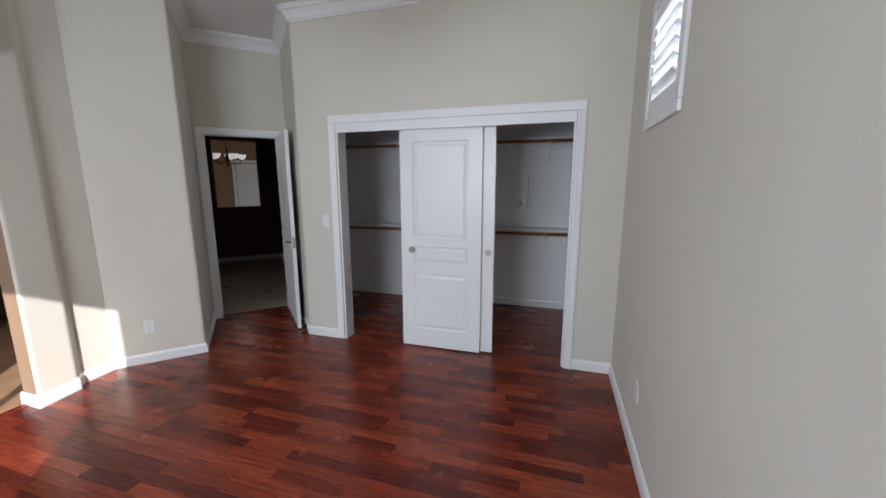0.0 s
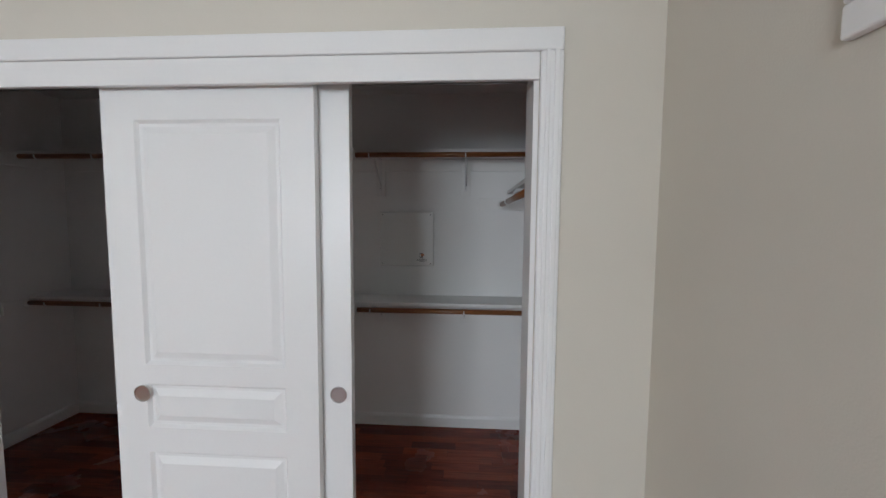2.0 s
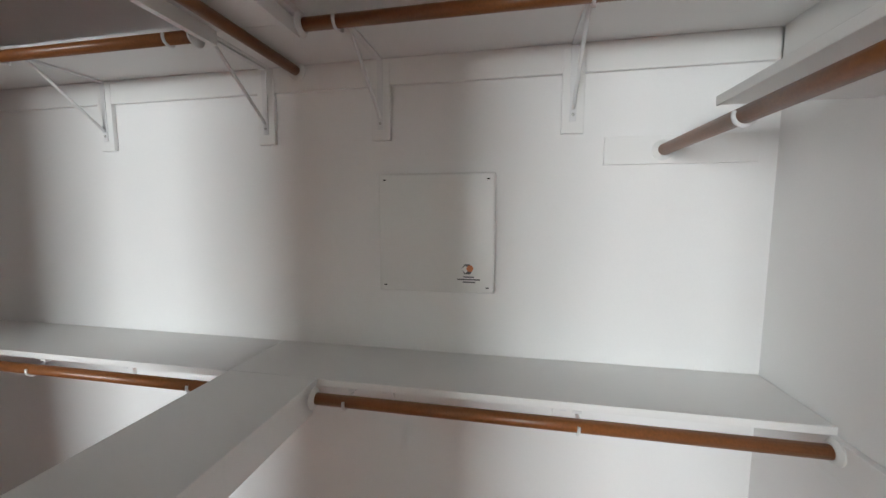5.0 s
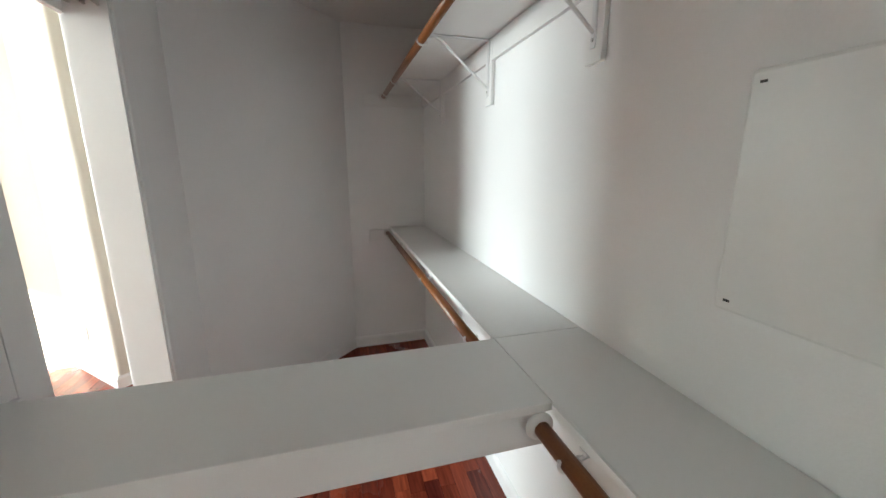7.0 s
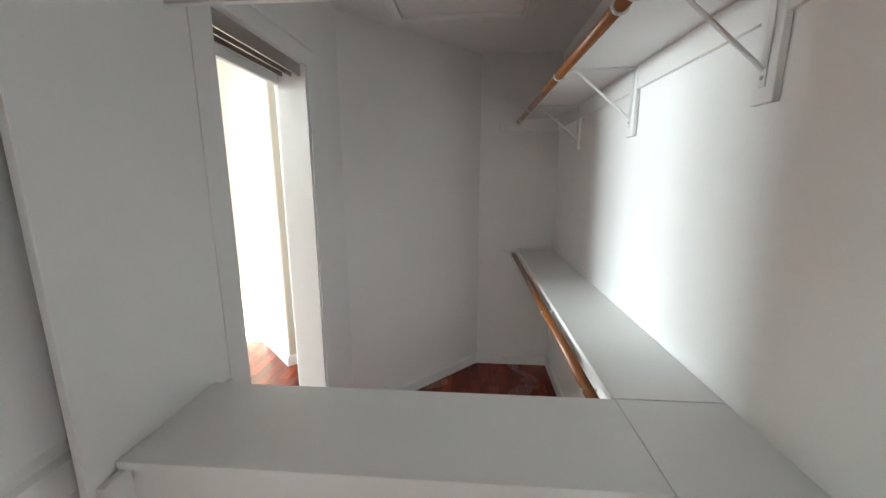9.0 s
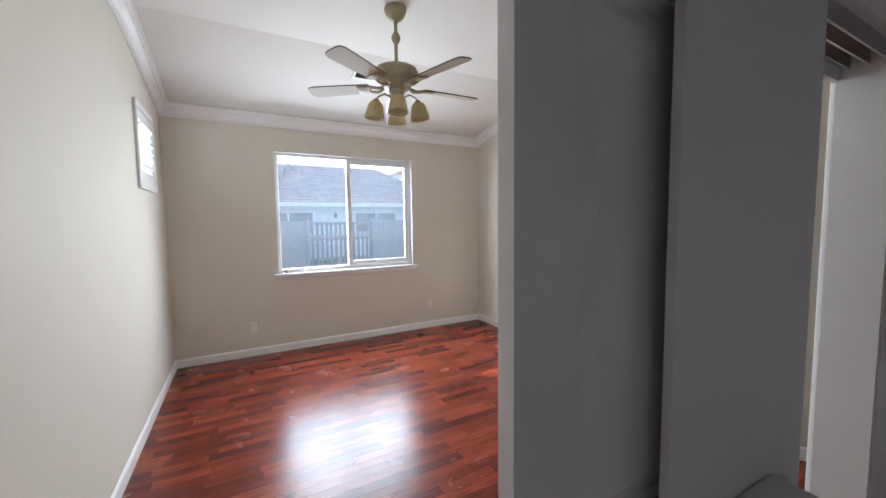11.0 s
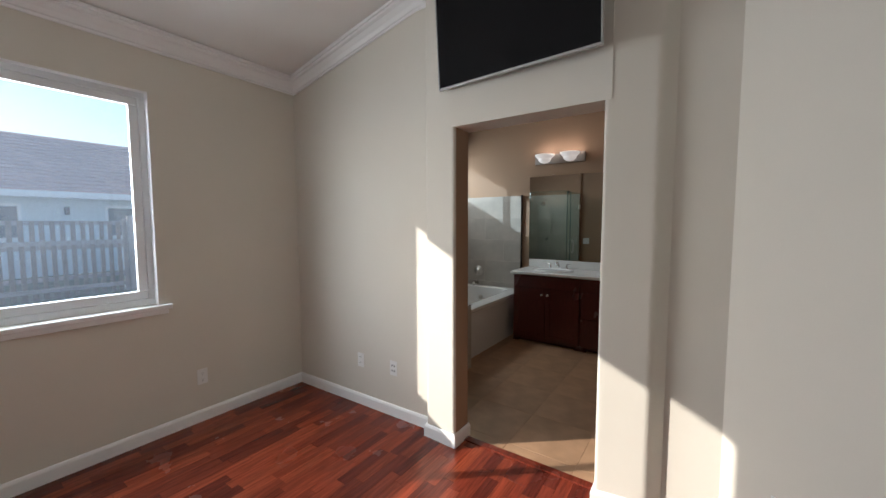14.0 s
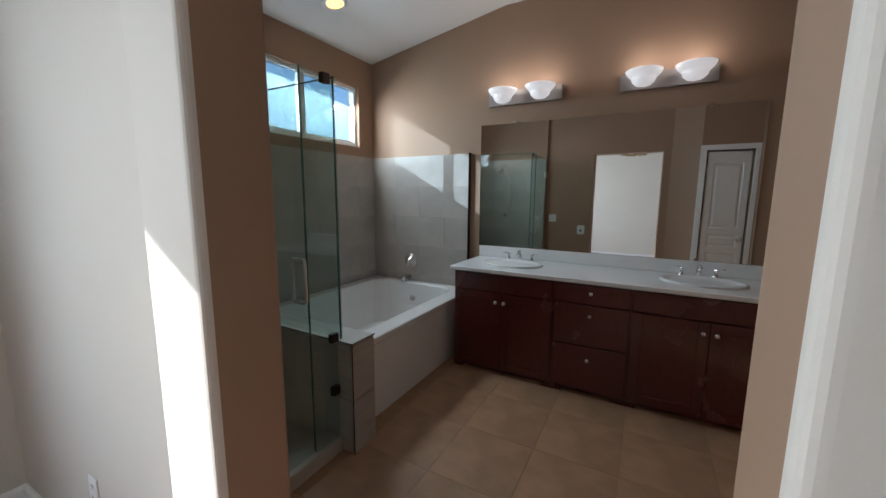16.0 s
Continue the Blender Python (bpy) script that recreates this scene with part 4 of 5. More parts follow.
def rr(cx, cy, hx, hy, r, z, n=5):
    out = []
    for sx, sy, a0 in ((1, 1, 0), (-1, 1, 90), (-1, -1, 180), (1, -1, 270)):
        for k in range(n + 1):
            a = radians(a0 + 90 * k / n)
            out.append((cx + sx * (hx - r) + r * math.cos(a), cy + sy * (hy - r) + r * math.sin(a), z))
    return out


cx, cy, hx, hy = (x0 + x1) / 2, (y0 + y1) / 2, (x1 - x0) / 2, (y1 - y0) / 2
rings = [rr(cx, cy, hx - 0.004, hy - 0.012, 0.01, 0.0), rr(cx, cy, hx - 0.004, hy - 0.012, 0.01, zt - 0.05), rr(cx, cy, hx, hy, 0.012, zt - 0.04), rr(cx, cy, hx, hy, 0.012, zt - 0.006), rr(cx, cy, hx - 0.006, hy - 0.006, 0.012, zt),
         rr(cx, cy - 0.02, hx - 0.09, hy - 0.13, 0.16, zt), rr(cx, cy - 0.02, hx - 0.105, hy - 0.145, 0.16, zt - 0.012), rr(cx, cy - 0.02, hx - 0.16, hy - 0.20, 0.18, zt - 0.22), rr(cx, cy - 0.02, hx - 0.26, hy - 0.27, 0.16, 0.14), rr(cx, cy - 0.02, hx - 0.5, hy - 0.40, 0.06, 0.12)]
vr = [[bm.verts.new(p) for p in r] for r in rings]
for a, b in zip(vr, vr[1:]):
    for i in range(len(a)):
        bm.faces.new((a[i], a[(i + 1) % len(a)], b[(i + 1) % len(a)], b[i]))
bm.faces.new(vr[-1])
part("shell", bm, PORCELAIN, t)
part("overflow", lathe(bmesh.new(), [(0.034, 0), (0.034, 0.006), (0.028, 0.011), (0.001, 0.012)], (-5.512, -0.33, 0.40), (1, 0, 0.25), 20), NICKEL, t, "brushed nickel overflow plate", smooth=True)
part("drain", lathe(bmesh.new(), [(0.03, 0), (0.03, 0.004), (0.001, 0.004)], (-5.1, -0.34, 0.1205), None, 18), NICKEL, t)

t = thing("tub_faucet", "brushed nickel tub valve and spout on grey tile", "faucet")
part("valve_plate", lathe(bmesh.new(), [(0.075, 0), (0.075, 0.005), (0.066, 0.012), (0.03, 0.016), (0.028, 0.045), (0.001, 0.047)], (-5.656, -0.45, 0.765), (1, 0, 0), 28), NICKEL, t, smooth=True)
bm = bmesh.new()
tube(bm, [(-5.62, -0.45, 0.765), (-5.60, -0.45, 0.73), (-5.595, -0.45, 0.70)], [0.012, 0.010, 0.007], 10)
part("valve_lever", bm, NICKEL, t, smooth=True)
part("spout", tube(bmesh.new(), [(-5.656, -0.47, 0.585), (-5.60, -0.47, 0.585), (-5.545, -0.47, 0.580), (-5.525, -0.47, 0.560)], [0.026, 0.024, 0.023, 0.019], 14), NICKEL, t, smooth=True)

# half wall between tub and shower, curb, shower pan
t = thing("shower_half_wall", "grey tiled half wall with dark metal edge trim beside the tub", "half wall")
part("core", boxm(-3.978, -3.814, -0.965, 0.396, 0, 0.643), GROUT, t)
part("cap", boxm(-3.99, -3.802, -0.965, 0.408, 0.6435, 0.655, bev=0.002), TILE, t)
for k in range(2):
    part("tile", boxm(-3.988, -3.804, 0.3965, 0.407, 0.002 + k * 0.32, 0.318 + k * 0.32, bev=0.0015), TILE, t)
for k in range(2):
    for j in range(3):
        part("tile", boxm(-3.8135, -3.803, -0.96 + j * 0.452, -0.96 + j * 0.452 + 0.449, 0.002 + k * 0.32, 0.318 + k * 0.32, bev=0.0015), TILE, t)
part("edge_trim", boxm(-3.8035, -3.7995, 0.4065, 0.4105, 0, 0.655), BRONZE, t, "thin dark metal edge trim")
part("edge_trim", boxm(-3.8035, -3.7995, -0.96, 0.406, 0.6535, 0.6575), BRONZE, t)
part("edge_trim", boxm(-3.99, -3.805, 0.4065, 0.4105, 0.6535, 0.6575), BRONZE, t)
t = thing("shower_curb", "grey tiled shower curb on the bathroom floor", "shower curb")
part("curb", boxm(-3.80, -2.982, 0.20, 0.325, 0, 0.085, bev=0.003), TILE, t)
t = thing("shower_pan", "grey tiled shower floor", "shower pan")
part("pan", boxm(-3.80, -3.022, -0.925, 0.198, 0.0, 0.03), TILE, t)

# glass
t = thing("shower_enclosure", "frameless green-tinted glass shower enclosure with nickel handle", "shower enclosure")
door = part("glass_door", boxm(-3.615, -3.01, 0.296, 0.305, 0.10, 2.055), SHOWERGLASS, t, "clear glass shower door")
part("door_edge", boxm(-3.6185, -3.6155, 0.295, 0.306, 0.10, 2.055), GLASSEDGE, door)
fix = part("fixed_pane", boxm(-3.828, -3.624, 0.296, 0.305, 0.658, 2.055), SHOWERGLASS, t, "narrow fixed glass pane")
part("pane_edge", boxm(-3.832, -3.8285, 0.295, 0.306, 0.658, 2.055), GLASSEDGE, fix)
low = part("lower_pane", boxm(-3.799, -3.624, 0.296, 0.305, 0.088, 0.656), SHOWERGLASS, t)
ret = part("return_pane", boxm(-3.842, -3.833, -0.92, 0.305, 0.658, 2.055), SHOWERGLASS, t, "glass pane on the half wall")
part("pane_edge", boxm(-3.843, -3.832, -0.92, 0.305, 2.0555, 2.059), GLASSEDGE, ret)
for z0 in (0.658, 2.01):
    part("clamp", boxm(-3.80, -3.75, 0.286, 0.316, z0, z0 + 0.05, bev=0.003), BRONZE, t, "dark metal glass clamp")
part("clamp", boxm(-3.799, -3.75, 0.286, 0.316, 0.35, 0.40, bev=0.003), BRONZE, t, "dark metal glass clamp")
bm = bmesh.new()
for s in (1, -1):
    y = 0.3005 + s * 0.045
    tube(bm, [(-3.565, 0.3005 + s * 0.005, 1.15), (-3.565, y - s * 0.01, 1.15), (-3.565, y, 1.14), (-3.565, y, 1.07), (-3.565, y, 0.945), (-3.565, y - s * 0.01, 0.935), (-3.565, 0.3005 + s * 0.005, 0.935)], 0.009, 10)
part("handle", bm, NICKEL, door, "brushed nickel D handle", smooth=True)
for z in (0.45, 1.75):
    part("hinge", boxm(-3.05, -2.983, 0.283, 0.318, z, z + 0.09, bev=0.003), NICKEL, t)
t = thing("shower_fixture", "chrome shower head and valve on the tiled wall", "shower head")
part("arm", tube(bmesh.new(), [(-2.982, -0.35, 1.95), (-3.13, -0.35, 1.97), (-3.20, -0.35, 1.94), (-3.235, -0.35, 1.90)], 0.010, 10), CHROME, t, smooth=True)
part("rose", lathe(bmesh.new(), [(0.012, 0), (0.03, 0.02), (0.05, 0.05), (0.05, 0.06), (0.001, 0.06)], (-3.235, -0.35, 1.90), (-0.5, 0, -0.86), 20), CHROME, t, smooth=True)
part("valve", lathe(bmesh.new(), [(0.07, 0), (0.07, 0.006), (0.028, 0.015), (0.026, 0.05), (0.001, 0.05)], (-2.998, -0.35, 1.15), (-1, 0, 0), 24), CHROME, t, smooth=True)
part("hose", tube(bmesh.new(), [(-3.09, -0.30, 1.85), (-3.10, -0.22, 1.5), (-3.10, -0.25, 1.25), (-3.10, -0.32, 1.2)], 0.007, 8), CHROME, t, smooth=True)


# vanity
def shaker(bm, y0, y1, z0, z1, x, rail=0.06):
    """Recessed panel front whose face looks along +x."""
    box(bm, x - 0.012, x - 0.006, y0 + rail, y1 - rail, z0 + rail, z1 - rail)
    for b in ((y0, y0 + rail, z0, z1), (y1 - rail, y1, z0, z1), (y0 + rail, y1 - rail, z0, z0 + rail), (y0 + rail, y1 - rail, z1 - rail, z1)):
        box(bm, x - 0.019, x, b[0], b[1], b[2], b[3], bev=0.0025)
    return bm


def knob(at, parent):
    part("knob", lathe(bmesh.new(), [(0.006, 0), (0.006, 0.010), (0.015, 0.016), (0.016, 0.022), (0.010, 0.027), (0.001, 0.028)], at, (1, 0, 0), 16), CHROME, parent, "small chrome knob", smooth=True)


def cabinet(y0, y1, kind):
    lab = "dark cherry vanity cabinet with two doors under the sink" if kind == "doors" else "dark cherry vanity drawer cabinet with three drawers"
    t = thing("vanity_cabinet", lab, "cabinet", group="bathroom vanity cabinets")
    part("body", boxm(-5.698, -5.107, y0, y1, 0.045, 0.850), CHERRY, t)
    part("toe_kick", boxm(-5.698, -5.165, y0, y1, 0, 0.044), CHERRY, t)
    for a, b in ((y0, y0 + 0.07), (y1 - 0.07, y1)):
        part("foot", boxm(-5.160, -5.107, a, b, 0, 0.044, bev=0.004), CHERRY, t)
    if kind == "doors":
        m = (y0 + y1) / 2
        part("false_front", boxm(-5.106, -5.087, y0 + 0.012, y1 - 0.012, 0.700, 0.838, bev=0.003), CHERRY, t)
        for a, b, k in ((y0 + 0.012, m - 0.0015, m - 0.035), (m + 0.0015, y1 - 0.012, m + 0.035)):
            d = part("door", shaker(bmesh.new(), a, b, 0.06, 0.690, -5.087), CHERRY, t)
            knob((-5.087, k, 0.618), d)
    else:
        for z0, z1, k in ((0.705, 0.838, 0.782), (0.395, 0.695, 0.618), (0.06, 0.385, 0.29)):
            d = part("drawer_front", boxm(-5.106, -5.087, y0 + 0.008, y1 - 0.008, z0, z1, bev=0.003), CHERRY, t)
            knob((-5.087, (y0 + y1) / 2, k), d)


cabinet(0.372, 1.198, "doors")
cabinet(1.199, 1.712, "drawers")
cabinet(1.713, 2.60, "doors")
t = thing("bathroom_countertop", "white cultured marble vanity top with backsplash", "countertop")
part("slab", boxm(-5.698, -5.060, 0.342, 2.617, 0.851, 0.883, bev=0.006), MARBLE, t)
part("backsplash", boxm(-5.699, -5.678, 0.342, 2.617, 0.884, 0.986, bev=0.004), MARBLE, t)


def basin(y):
    t = thing("sink_basin", "white oval drop-in sink with raised rim in the vanity top", "sink", pose(-5.38, y, 0.883), group="vanity sinks")
    bm = bmesh.new()
    rings = []
    for f, z in ((1.0, 0.0005), (1.0, 0.010), (0.97, 0.016), (0.90, 0.016), (0.86, 0.010), (0.80, 0.0035), (0.5, 0.0025), (0.08, 0.002)):
        rings.append([bm.verts.new((0.185 * f * math.cos(a), 0.255 * f * math.sin(a), z)) for a in [2 * math.pi * k / 40 for k in range(40)]])
    for a, b in zip(rings, rings[1:]):
        for i in range(40):
            bm.faces.new((a[i], a[(i + 1) % 40], b[(i + 1) % 40], b[i]))
    bm.faces.new(rings[-1])
    part("bowl", bm, PORCELAIN, t, smooth=True)
    f = thing("sink_faucet", "chrome widespread faucet with two lever handles", "faucet", pose(-5.60, y, 0.883), group="vanity faucets")
    part("spout", tube(bmesh.new(), [(0, 0, 0), (0, 0, 0.055), (0.02, 0, 0.085), (0.07, 0, 0.088), (0.11, 0, 0.07)], [0.018, 0.014, 0.013, 0.012, 0.011], 12), CHROME, f, smooth=True)
    for s in (-1, 1):
        bm = lathe(bmesh.new(), [(0.024, 0), (0.022, 0.008), (0.012, 0.02), (0.011, 0.05), (0.014, 0.058), (0.001, 0.064)], (0, s * 0.105, 0), None, 16)
        tube(bm, [(0, s * 0.105, 0.058), (0.006, s * 0.135, 0.066), (0.01, s * 0.16, 0.064)], [0.007, 0.006, 0.005], 8)
        part("lever", bm, CHROME, f, smooth=True)


basin(0.78)
basin(2.12)

t = thing("vanity_mirror", "wide frameless wall mirror above the vanity", "mirror")
part("glass", boxm(-5.699, -5.692, 0.332, 2.43, 0.988, 2.112), MIRROR, t)
for y in (0.66, 2.1):
    part("clip", boxm(-5.699, -5.686, y - 0.012, y + 0.012, 2.105, 2.125, bev=0.002), CHROME, t)


def vanity_light(y0, y1):
    t = thing("vanity_light", "chrome wall light bar with two lit frosted glass bowls", "wall lamp", group="vanity lights")
    part("back_plate", boxm(-5.699, -5.668, y0, y1, 2.268, 2.388, bev=0.003), SATIN, t, "satin nickel back plate")
    for k in (0.26, 0.76):
        y = y0 + (y1 - y0) * k
        part("arm", tube(bmesh.new(), [(-5.668, y, 2.33), (-5.60, y, 2.31)], 0.012, 10), CHROME, t)
        prof = [(0.022, 2.262), (0.050, 2.272), (0.076, 2.30), (0.084, 2.33), (0.082, 2.345), (0.098, 2.352), (0.120, 2.385), (0.128, 2.408), (0.124, 2.408), (0.112, 2.385), (0.090, 2.36), (0.076, 2.34), (0.06, 2.30), (0.02, 2.28)]
        prof = [(r * 0.97, 2.316 + (h - 2.335) * 0.74) for r, h in prof]
        part("bowl", lathe(bmesh.new(), prof, (-5.56, y, 0), None, 28), SHADELIT, t, "lit white frosted glass bowl", smooth=True)
        point("vanity_bulb", (-5.56, y, 2.42), 0.75, (1.0, 0.83, 0.74), 0.04)


vanity_light(0.412, 1.063)
vanity_light(1.498, 2.129)

# recessed amber light
t = thing("recessed_light", "round recessed ceiling light with warm amber lens", "ceiling light")
RM = Matrix.Translation((-4.68, -0.49, 2.936)) @ Matrix.Rotation(math.atan(0.174), 4, "X")
bm = lathe(bmesh.new(), [(0.098, -0.001), (0.098, -0.008), (0.070, -0.012), (0.066, -0.003)], (0, 0, 0), None, 28)
bm.transform(RM)
part("ring", bm, TRIM, t, smooth=True)
bm = lathe(bmesh.new(), [(0.064, -0.002), (0.064, -0.006), (0.001, -0.008)], (0, 0, 0), None, 28)
bm.transform(RM)
part("lens", bm, BULBAMBER, t, "glowing amber lens")

wall_plate((-2.982, 0.62, 1.20), -90 + 180, "double").matrix_world = pose(-2.931, 0.42, 1.12, 0, 0, -90)
DM = Matrix.Translation((-3.150, 2.378, 0.012)) @ Matrix.Rotation(radians(82), 4, "Z")
t = thing("linen_door", "white panelled closet door standing slightly open in the bathroom wall", "door", DM)
part("leaf", panel_door(0.455, 2.02, 0.035, [(0.07, 0.385, 1.06, 1.88), (0.07, 0.385, 0.82, 0.98), (0.07, 0.385, 0.2, 0.74)]), TRIM, t)
part("knob", lathe(bmesh.new(), [(0.026, 0), (0.026, 0.006), (0.012, 0.012), (0.012, 0.03), (0.027, 0.045), (0.022, 0.06), (0.001, 0.064)], (0.405, 0.035, 0.93), (0, 1, 0), 18), NICKEL, t, "brushed nickel door knob", smooth=True)
for hz in (0.3, 1.05, 1.75):
    part("hinge", boxm(-0.016, -0.001, 0.02, 0.042, hz, hz + 0.09), NICKEL, t, "brushed nickel hinge")
t = thing("linen_door_casing", "white painted casing of the narrow bathroom closet door", "door frame", kind="structure")
for a, b in ((2.295, 2.362), (2.848, 2.898)):
    part("casing_side", boxm(-3.205, -3.189, a, b, 0, 2.05, bev=0.004), TRIM, t)
part("casing_head", boxm(-3.205, -3.189, 2.295, 2.898, 2.051, 2.116, bev=0.004), TRIM, t)
t = thing("ornate_outlet", "white ornate scalloped outlet plate with a dark plug", "outlet", pose(-2.931, 0.86, 0.95, 0, 0, -90))
bm = bmesh.new()
prism(bm, [(-0.055, -0.07, 1), (0.055, -0.07, 1), (0.055, 0.07, 1), (-0.055, 0.07, 1)], 0, 0.008, r=0.03)
bm.transform(Matrix.Rotation(radians(90), 4, "X"))
part("plate", bm, PLASTIC, t)
part("plug", lathe(bmesh.new(), [(0.016, 0), (0.016, 0.02), (0.010, 0.028), (0.001, 0.028)], (0, -0.008, -0.01), (0, -1, 0), 14), BRONZE, t, "small dark plug", smooth=True)
t = thing("robe_hook", "small brushed nickel robe hook on the brown wall", "hook")
part("hook", tube(bmesh.new(), [(-2.982, 2.22, 1.62), (-3.08, 2.22, 1.62), (-3.09, 2.22, 1.635)], 0.008, 10), NICKEL, t, smooth=True)

# tile surround: slabs that carry the tiles
sur = thing("tile_surround", "grey wood-look stone tile surround of tub and shower", "tile surround", kind="structure")
part("backer", boxm(-5.699, -5.668, -0.969, 0.222, 0.0, 1.862), GROUT, sur)
part("backer", boxm(-5.667, -2.982, -0.969, -0.940, 0.0, 1.862), GROUT, sur)
part("backer", boxm(-3.010, -2.982, -0.939, 0.30, 0.0, 2.05), GROUT, sur)
part("edge_trim", boxm(-5.699, -5.655, 0.2225, 0.228, 0.0, 1.87), BRONZE, sur, "thin dark metal edge trim")

# ---- hall and room beyond ----
for o, s in ((OP[0], 1), (OP[1], 1)):
    t = thing("wall_opening_trim", "white painted trim lining the square hall opening", "trim", kind="structure")
    for b in ((o[0], o[1], o[2], o[2] + 0.015), (o[0], o[1], o[3] - 0.015, o[3]), (o[0], o[0] + 0.015, o[2] + 0.016, o[3] - 0.016), (o[1] - 0.015, o[1], o[2] + 0.016, o[3] - 0.016)):
        part("lining", boxm(b[0], b[1], HF - 0.006, HF + 0.136, b[2], b[3], m=HL), BROWN, t)
CH = HL @ pose(0.17, 4.9, 0)
t = thing("chandelier", "dark bronze chandelier with lit white upturned glass shades", "chandelier", CH)
part("stem", lathe(bmesh.new(), [(0.05, 2.748), (0.05, 2.72), (0.010, 2.70), (0.010, 2.30), (0.035, 2.25), (0.02, 2.18), (0.05, 2.05), (0.02, 1.96), (0.012, 1.90), (0.001, 1.88)]), BRONZE, t, smooth=True)
for k in range(5):
    a = radians(10 + 72 * k)
    c, s = math.cos(a), math.sin(a)
    arm = part("arm", tube(bmesh.new(), [(0.02 * c, 0.02 * s, 2.0), (0.12 * c, 0.12 * s, 1.95), (0.24 * c, 0.24 * s, 1.98), (0.29 * c, 0.29 * s, 2.05)], 0.010, 8), BRONZE, t, smooth=True)
    part("shade", lathe(bmesh.new(), [(0.02, 2.05), (0.06, 2.07), (0.085, 2.12), (0.10, 2.16), (0.096, 2.16), (0.075, 2.11), (0.02, 2.06)], (0.29 * c, 0.29 * s, 0), None, 18), SHADELIT, arm, "lit white glass shade", smooth=True)
point("chandelier_bulbs", tuple(CH @ Vector((0, 0, 2.28))), 2.2, (1.0, 0.82, 0.66), 0.12)
t = thing("far_door", "white panelled door in the room beyond the hall", "door", HL @ pose(0.30, 6.555, 0.01))
part("leaf", panel_door(0.76, 2.03, 0.035, [(0.12, 0.64, 1.06, 1.88), (0.12, 0.64, 0.2, 0.9)]), TRIM, t)
for a, b in ((-0.09, -0.01), (0.77, 0.85)):
    part("casing", boxm(a, b, 0.0, 0.03, 0, 2.05, bev=0.004), TRIM, t)
part("casing_head", boxm(-0.09, 0.85, 0.0, 0.03, 2.051, 2.12, bev=0.004), TRIM, t)
o = wall_plate((0, 0, 0), 0, "outlet")
o.matrix_world = HL @ pose(-0.18, HF - 0.001, 0.36)
for k, (u, v) in enumerate(((0.08, 1.45), (0.62, 0.92), (0.62, 1.85), (-0.38, 0.92), (-0.38, 1.85))):
    tt = thing("tile_inset", "small dark square inset in the hall floor", "tile inset")
    part("inset", boxm(u - 0.035, u + 0.035, v - 0.035, v + 0.035, -0.002, 0.0025, m=HL), BRONZE, tt)

# ---- outside ----
structure("ground", boxm(-150, 150, -300, -1.13, -0.6, -0.12), LAWN, "dry winter lawn reaching to the horizon")
fence = thing("wooden_fence", "weathered grey board fence with a browner rail section", "fence")
rng = random.Random(3)
bd = boxm(-0.068, 0.068, -0.009, 0.009, 0, 1.72, bev=0.003)
me_a = mesh_of(bd, "board", FENCE)
me_b = mesh_of(boxm(-0.040, 0.040, -0.009, 0.009, 0, 1.66, bev=0.003), "board", FENCEDARK)
x = -7.5
while x < 5.0:
    dark = -3.7 < x < -1.6
    ob = new("board", me_b if dark else me_a)
    ob.parent = fence
    ob.location = (x, -9.0 + rng.uniform(-0.006, 0.006), -0.12 + rng.uniform(-0.02, 0.015))
    ob.rotation_euler = (0, rng.uniform(-0.006, 0.006), 0)
    x += 0.155 if dark else 0.140
for z in (0.25, 0.92, 1.45):
    part("rail", boxm(-7.6, 5.1, -9.06, -9.012, z, z + 0.09), FENCE, fence)
for z in (1.02, 0.02):
    part("rail", boxm(-3.75, -1.62, -8.985, -8.95, z, z + 0.09), FENCE, fence)
for px in (-7.4, -5.4, -3.78, -1.58, 0.6, 2.6, 4.6):
    part("post", boxm(px - 0.05, px + 0.05, -8.985, -8.89, -0.12, 1.66, bev=0.005), FENCE, fence)

house = thing("neighbour_house", "single-storey neighbouring house with hipped brown tile roof", "house")
part("wall", boxm(-9.6, 9, -21, -14.0, -0.12, 2.45), STUCCO, house)
ez, rz = 2.42, 4.62
bm = bmesh.new()
pts = [(-10.2, -13.5, ez), (9.5, -13.5, ez), (9.5, -21.5, ez), (-10.2, -21.5, ez), (-6.6, -17.4, rz), (6, -17.4, rz)]
v = [bm.verts.new(p) for p in pts]
for q in ((0, 1, 5, 4), (1, 2, 5), (2, 3, 4, 5), (3, 0, 4), (0, 3, 2, 1)):
    bm.faces.new([v[k] for k in q])
roof = part("roof", bm, ROOFTILE, house)
n = 16
for k in range(n):
    f0, f1 = k / n, (k + 1) / n
    a = Vector((-10.2 + 3.6 * f0, -13.5 - 3.9 * f0, ez + (rz - ez) * f0))
    b = Vector((9.5 - 3.5 * f0, a.y, a.z))
    c = Vector((9.5 - 3.5 * f1, -13.5 - 3.9 * f1, ez + (rz - ez) * f1))
    d = Vector((-10.2 + 3.6 * f1, c.y, c.z))
    bm = bmesh.new()
    up = Vector((0, 0, 1))
    vs = [bm.verts.new(p) for p in (a + up * 0.006, b + up * 0.006, c + up * 0.004, d + up * 0.004, a + up * 0.06, b + up * 0.06, c + up * 0.012, d + up * 0.012)]
    for q in ((0, 3, 2, 1), (4, 5, 6, 7), (0, 1, 5, 4), (1, 2, 6, 5), (2, 3, 7, 6), (3, 0, 4, 7)):
        bm.faces.new([vs[i] for i in q])
    part("tile_course", bm, ROOFTILE, roof)
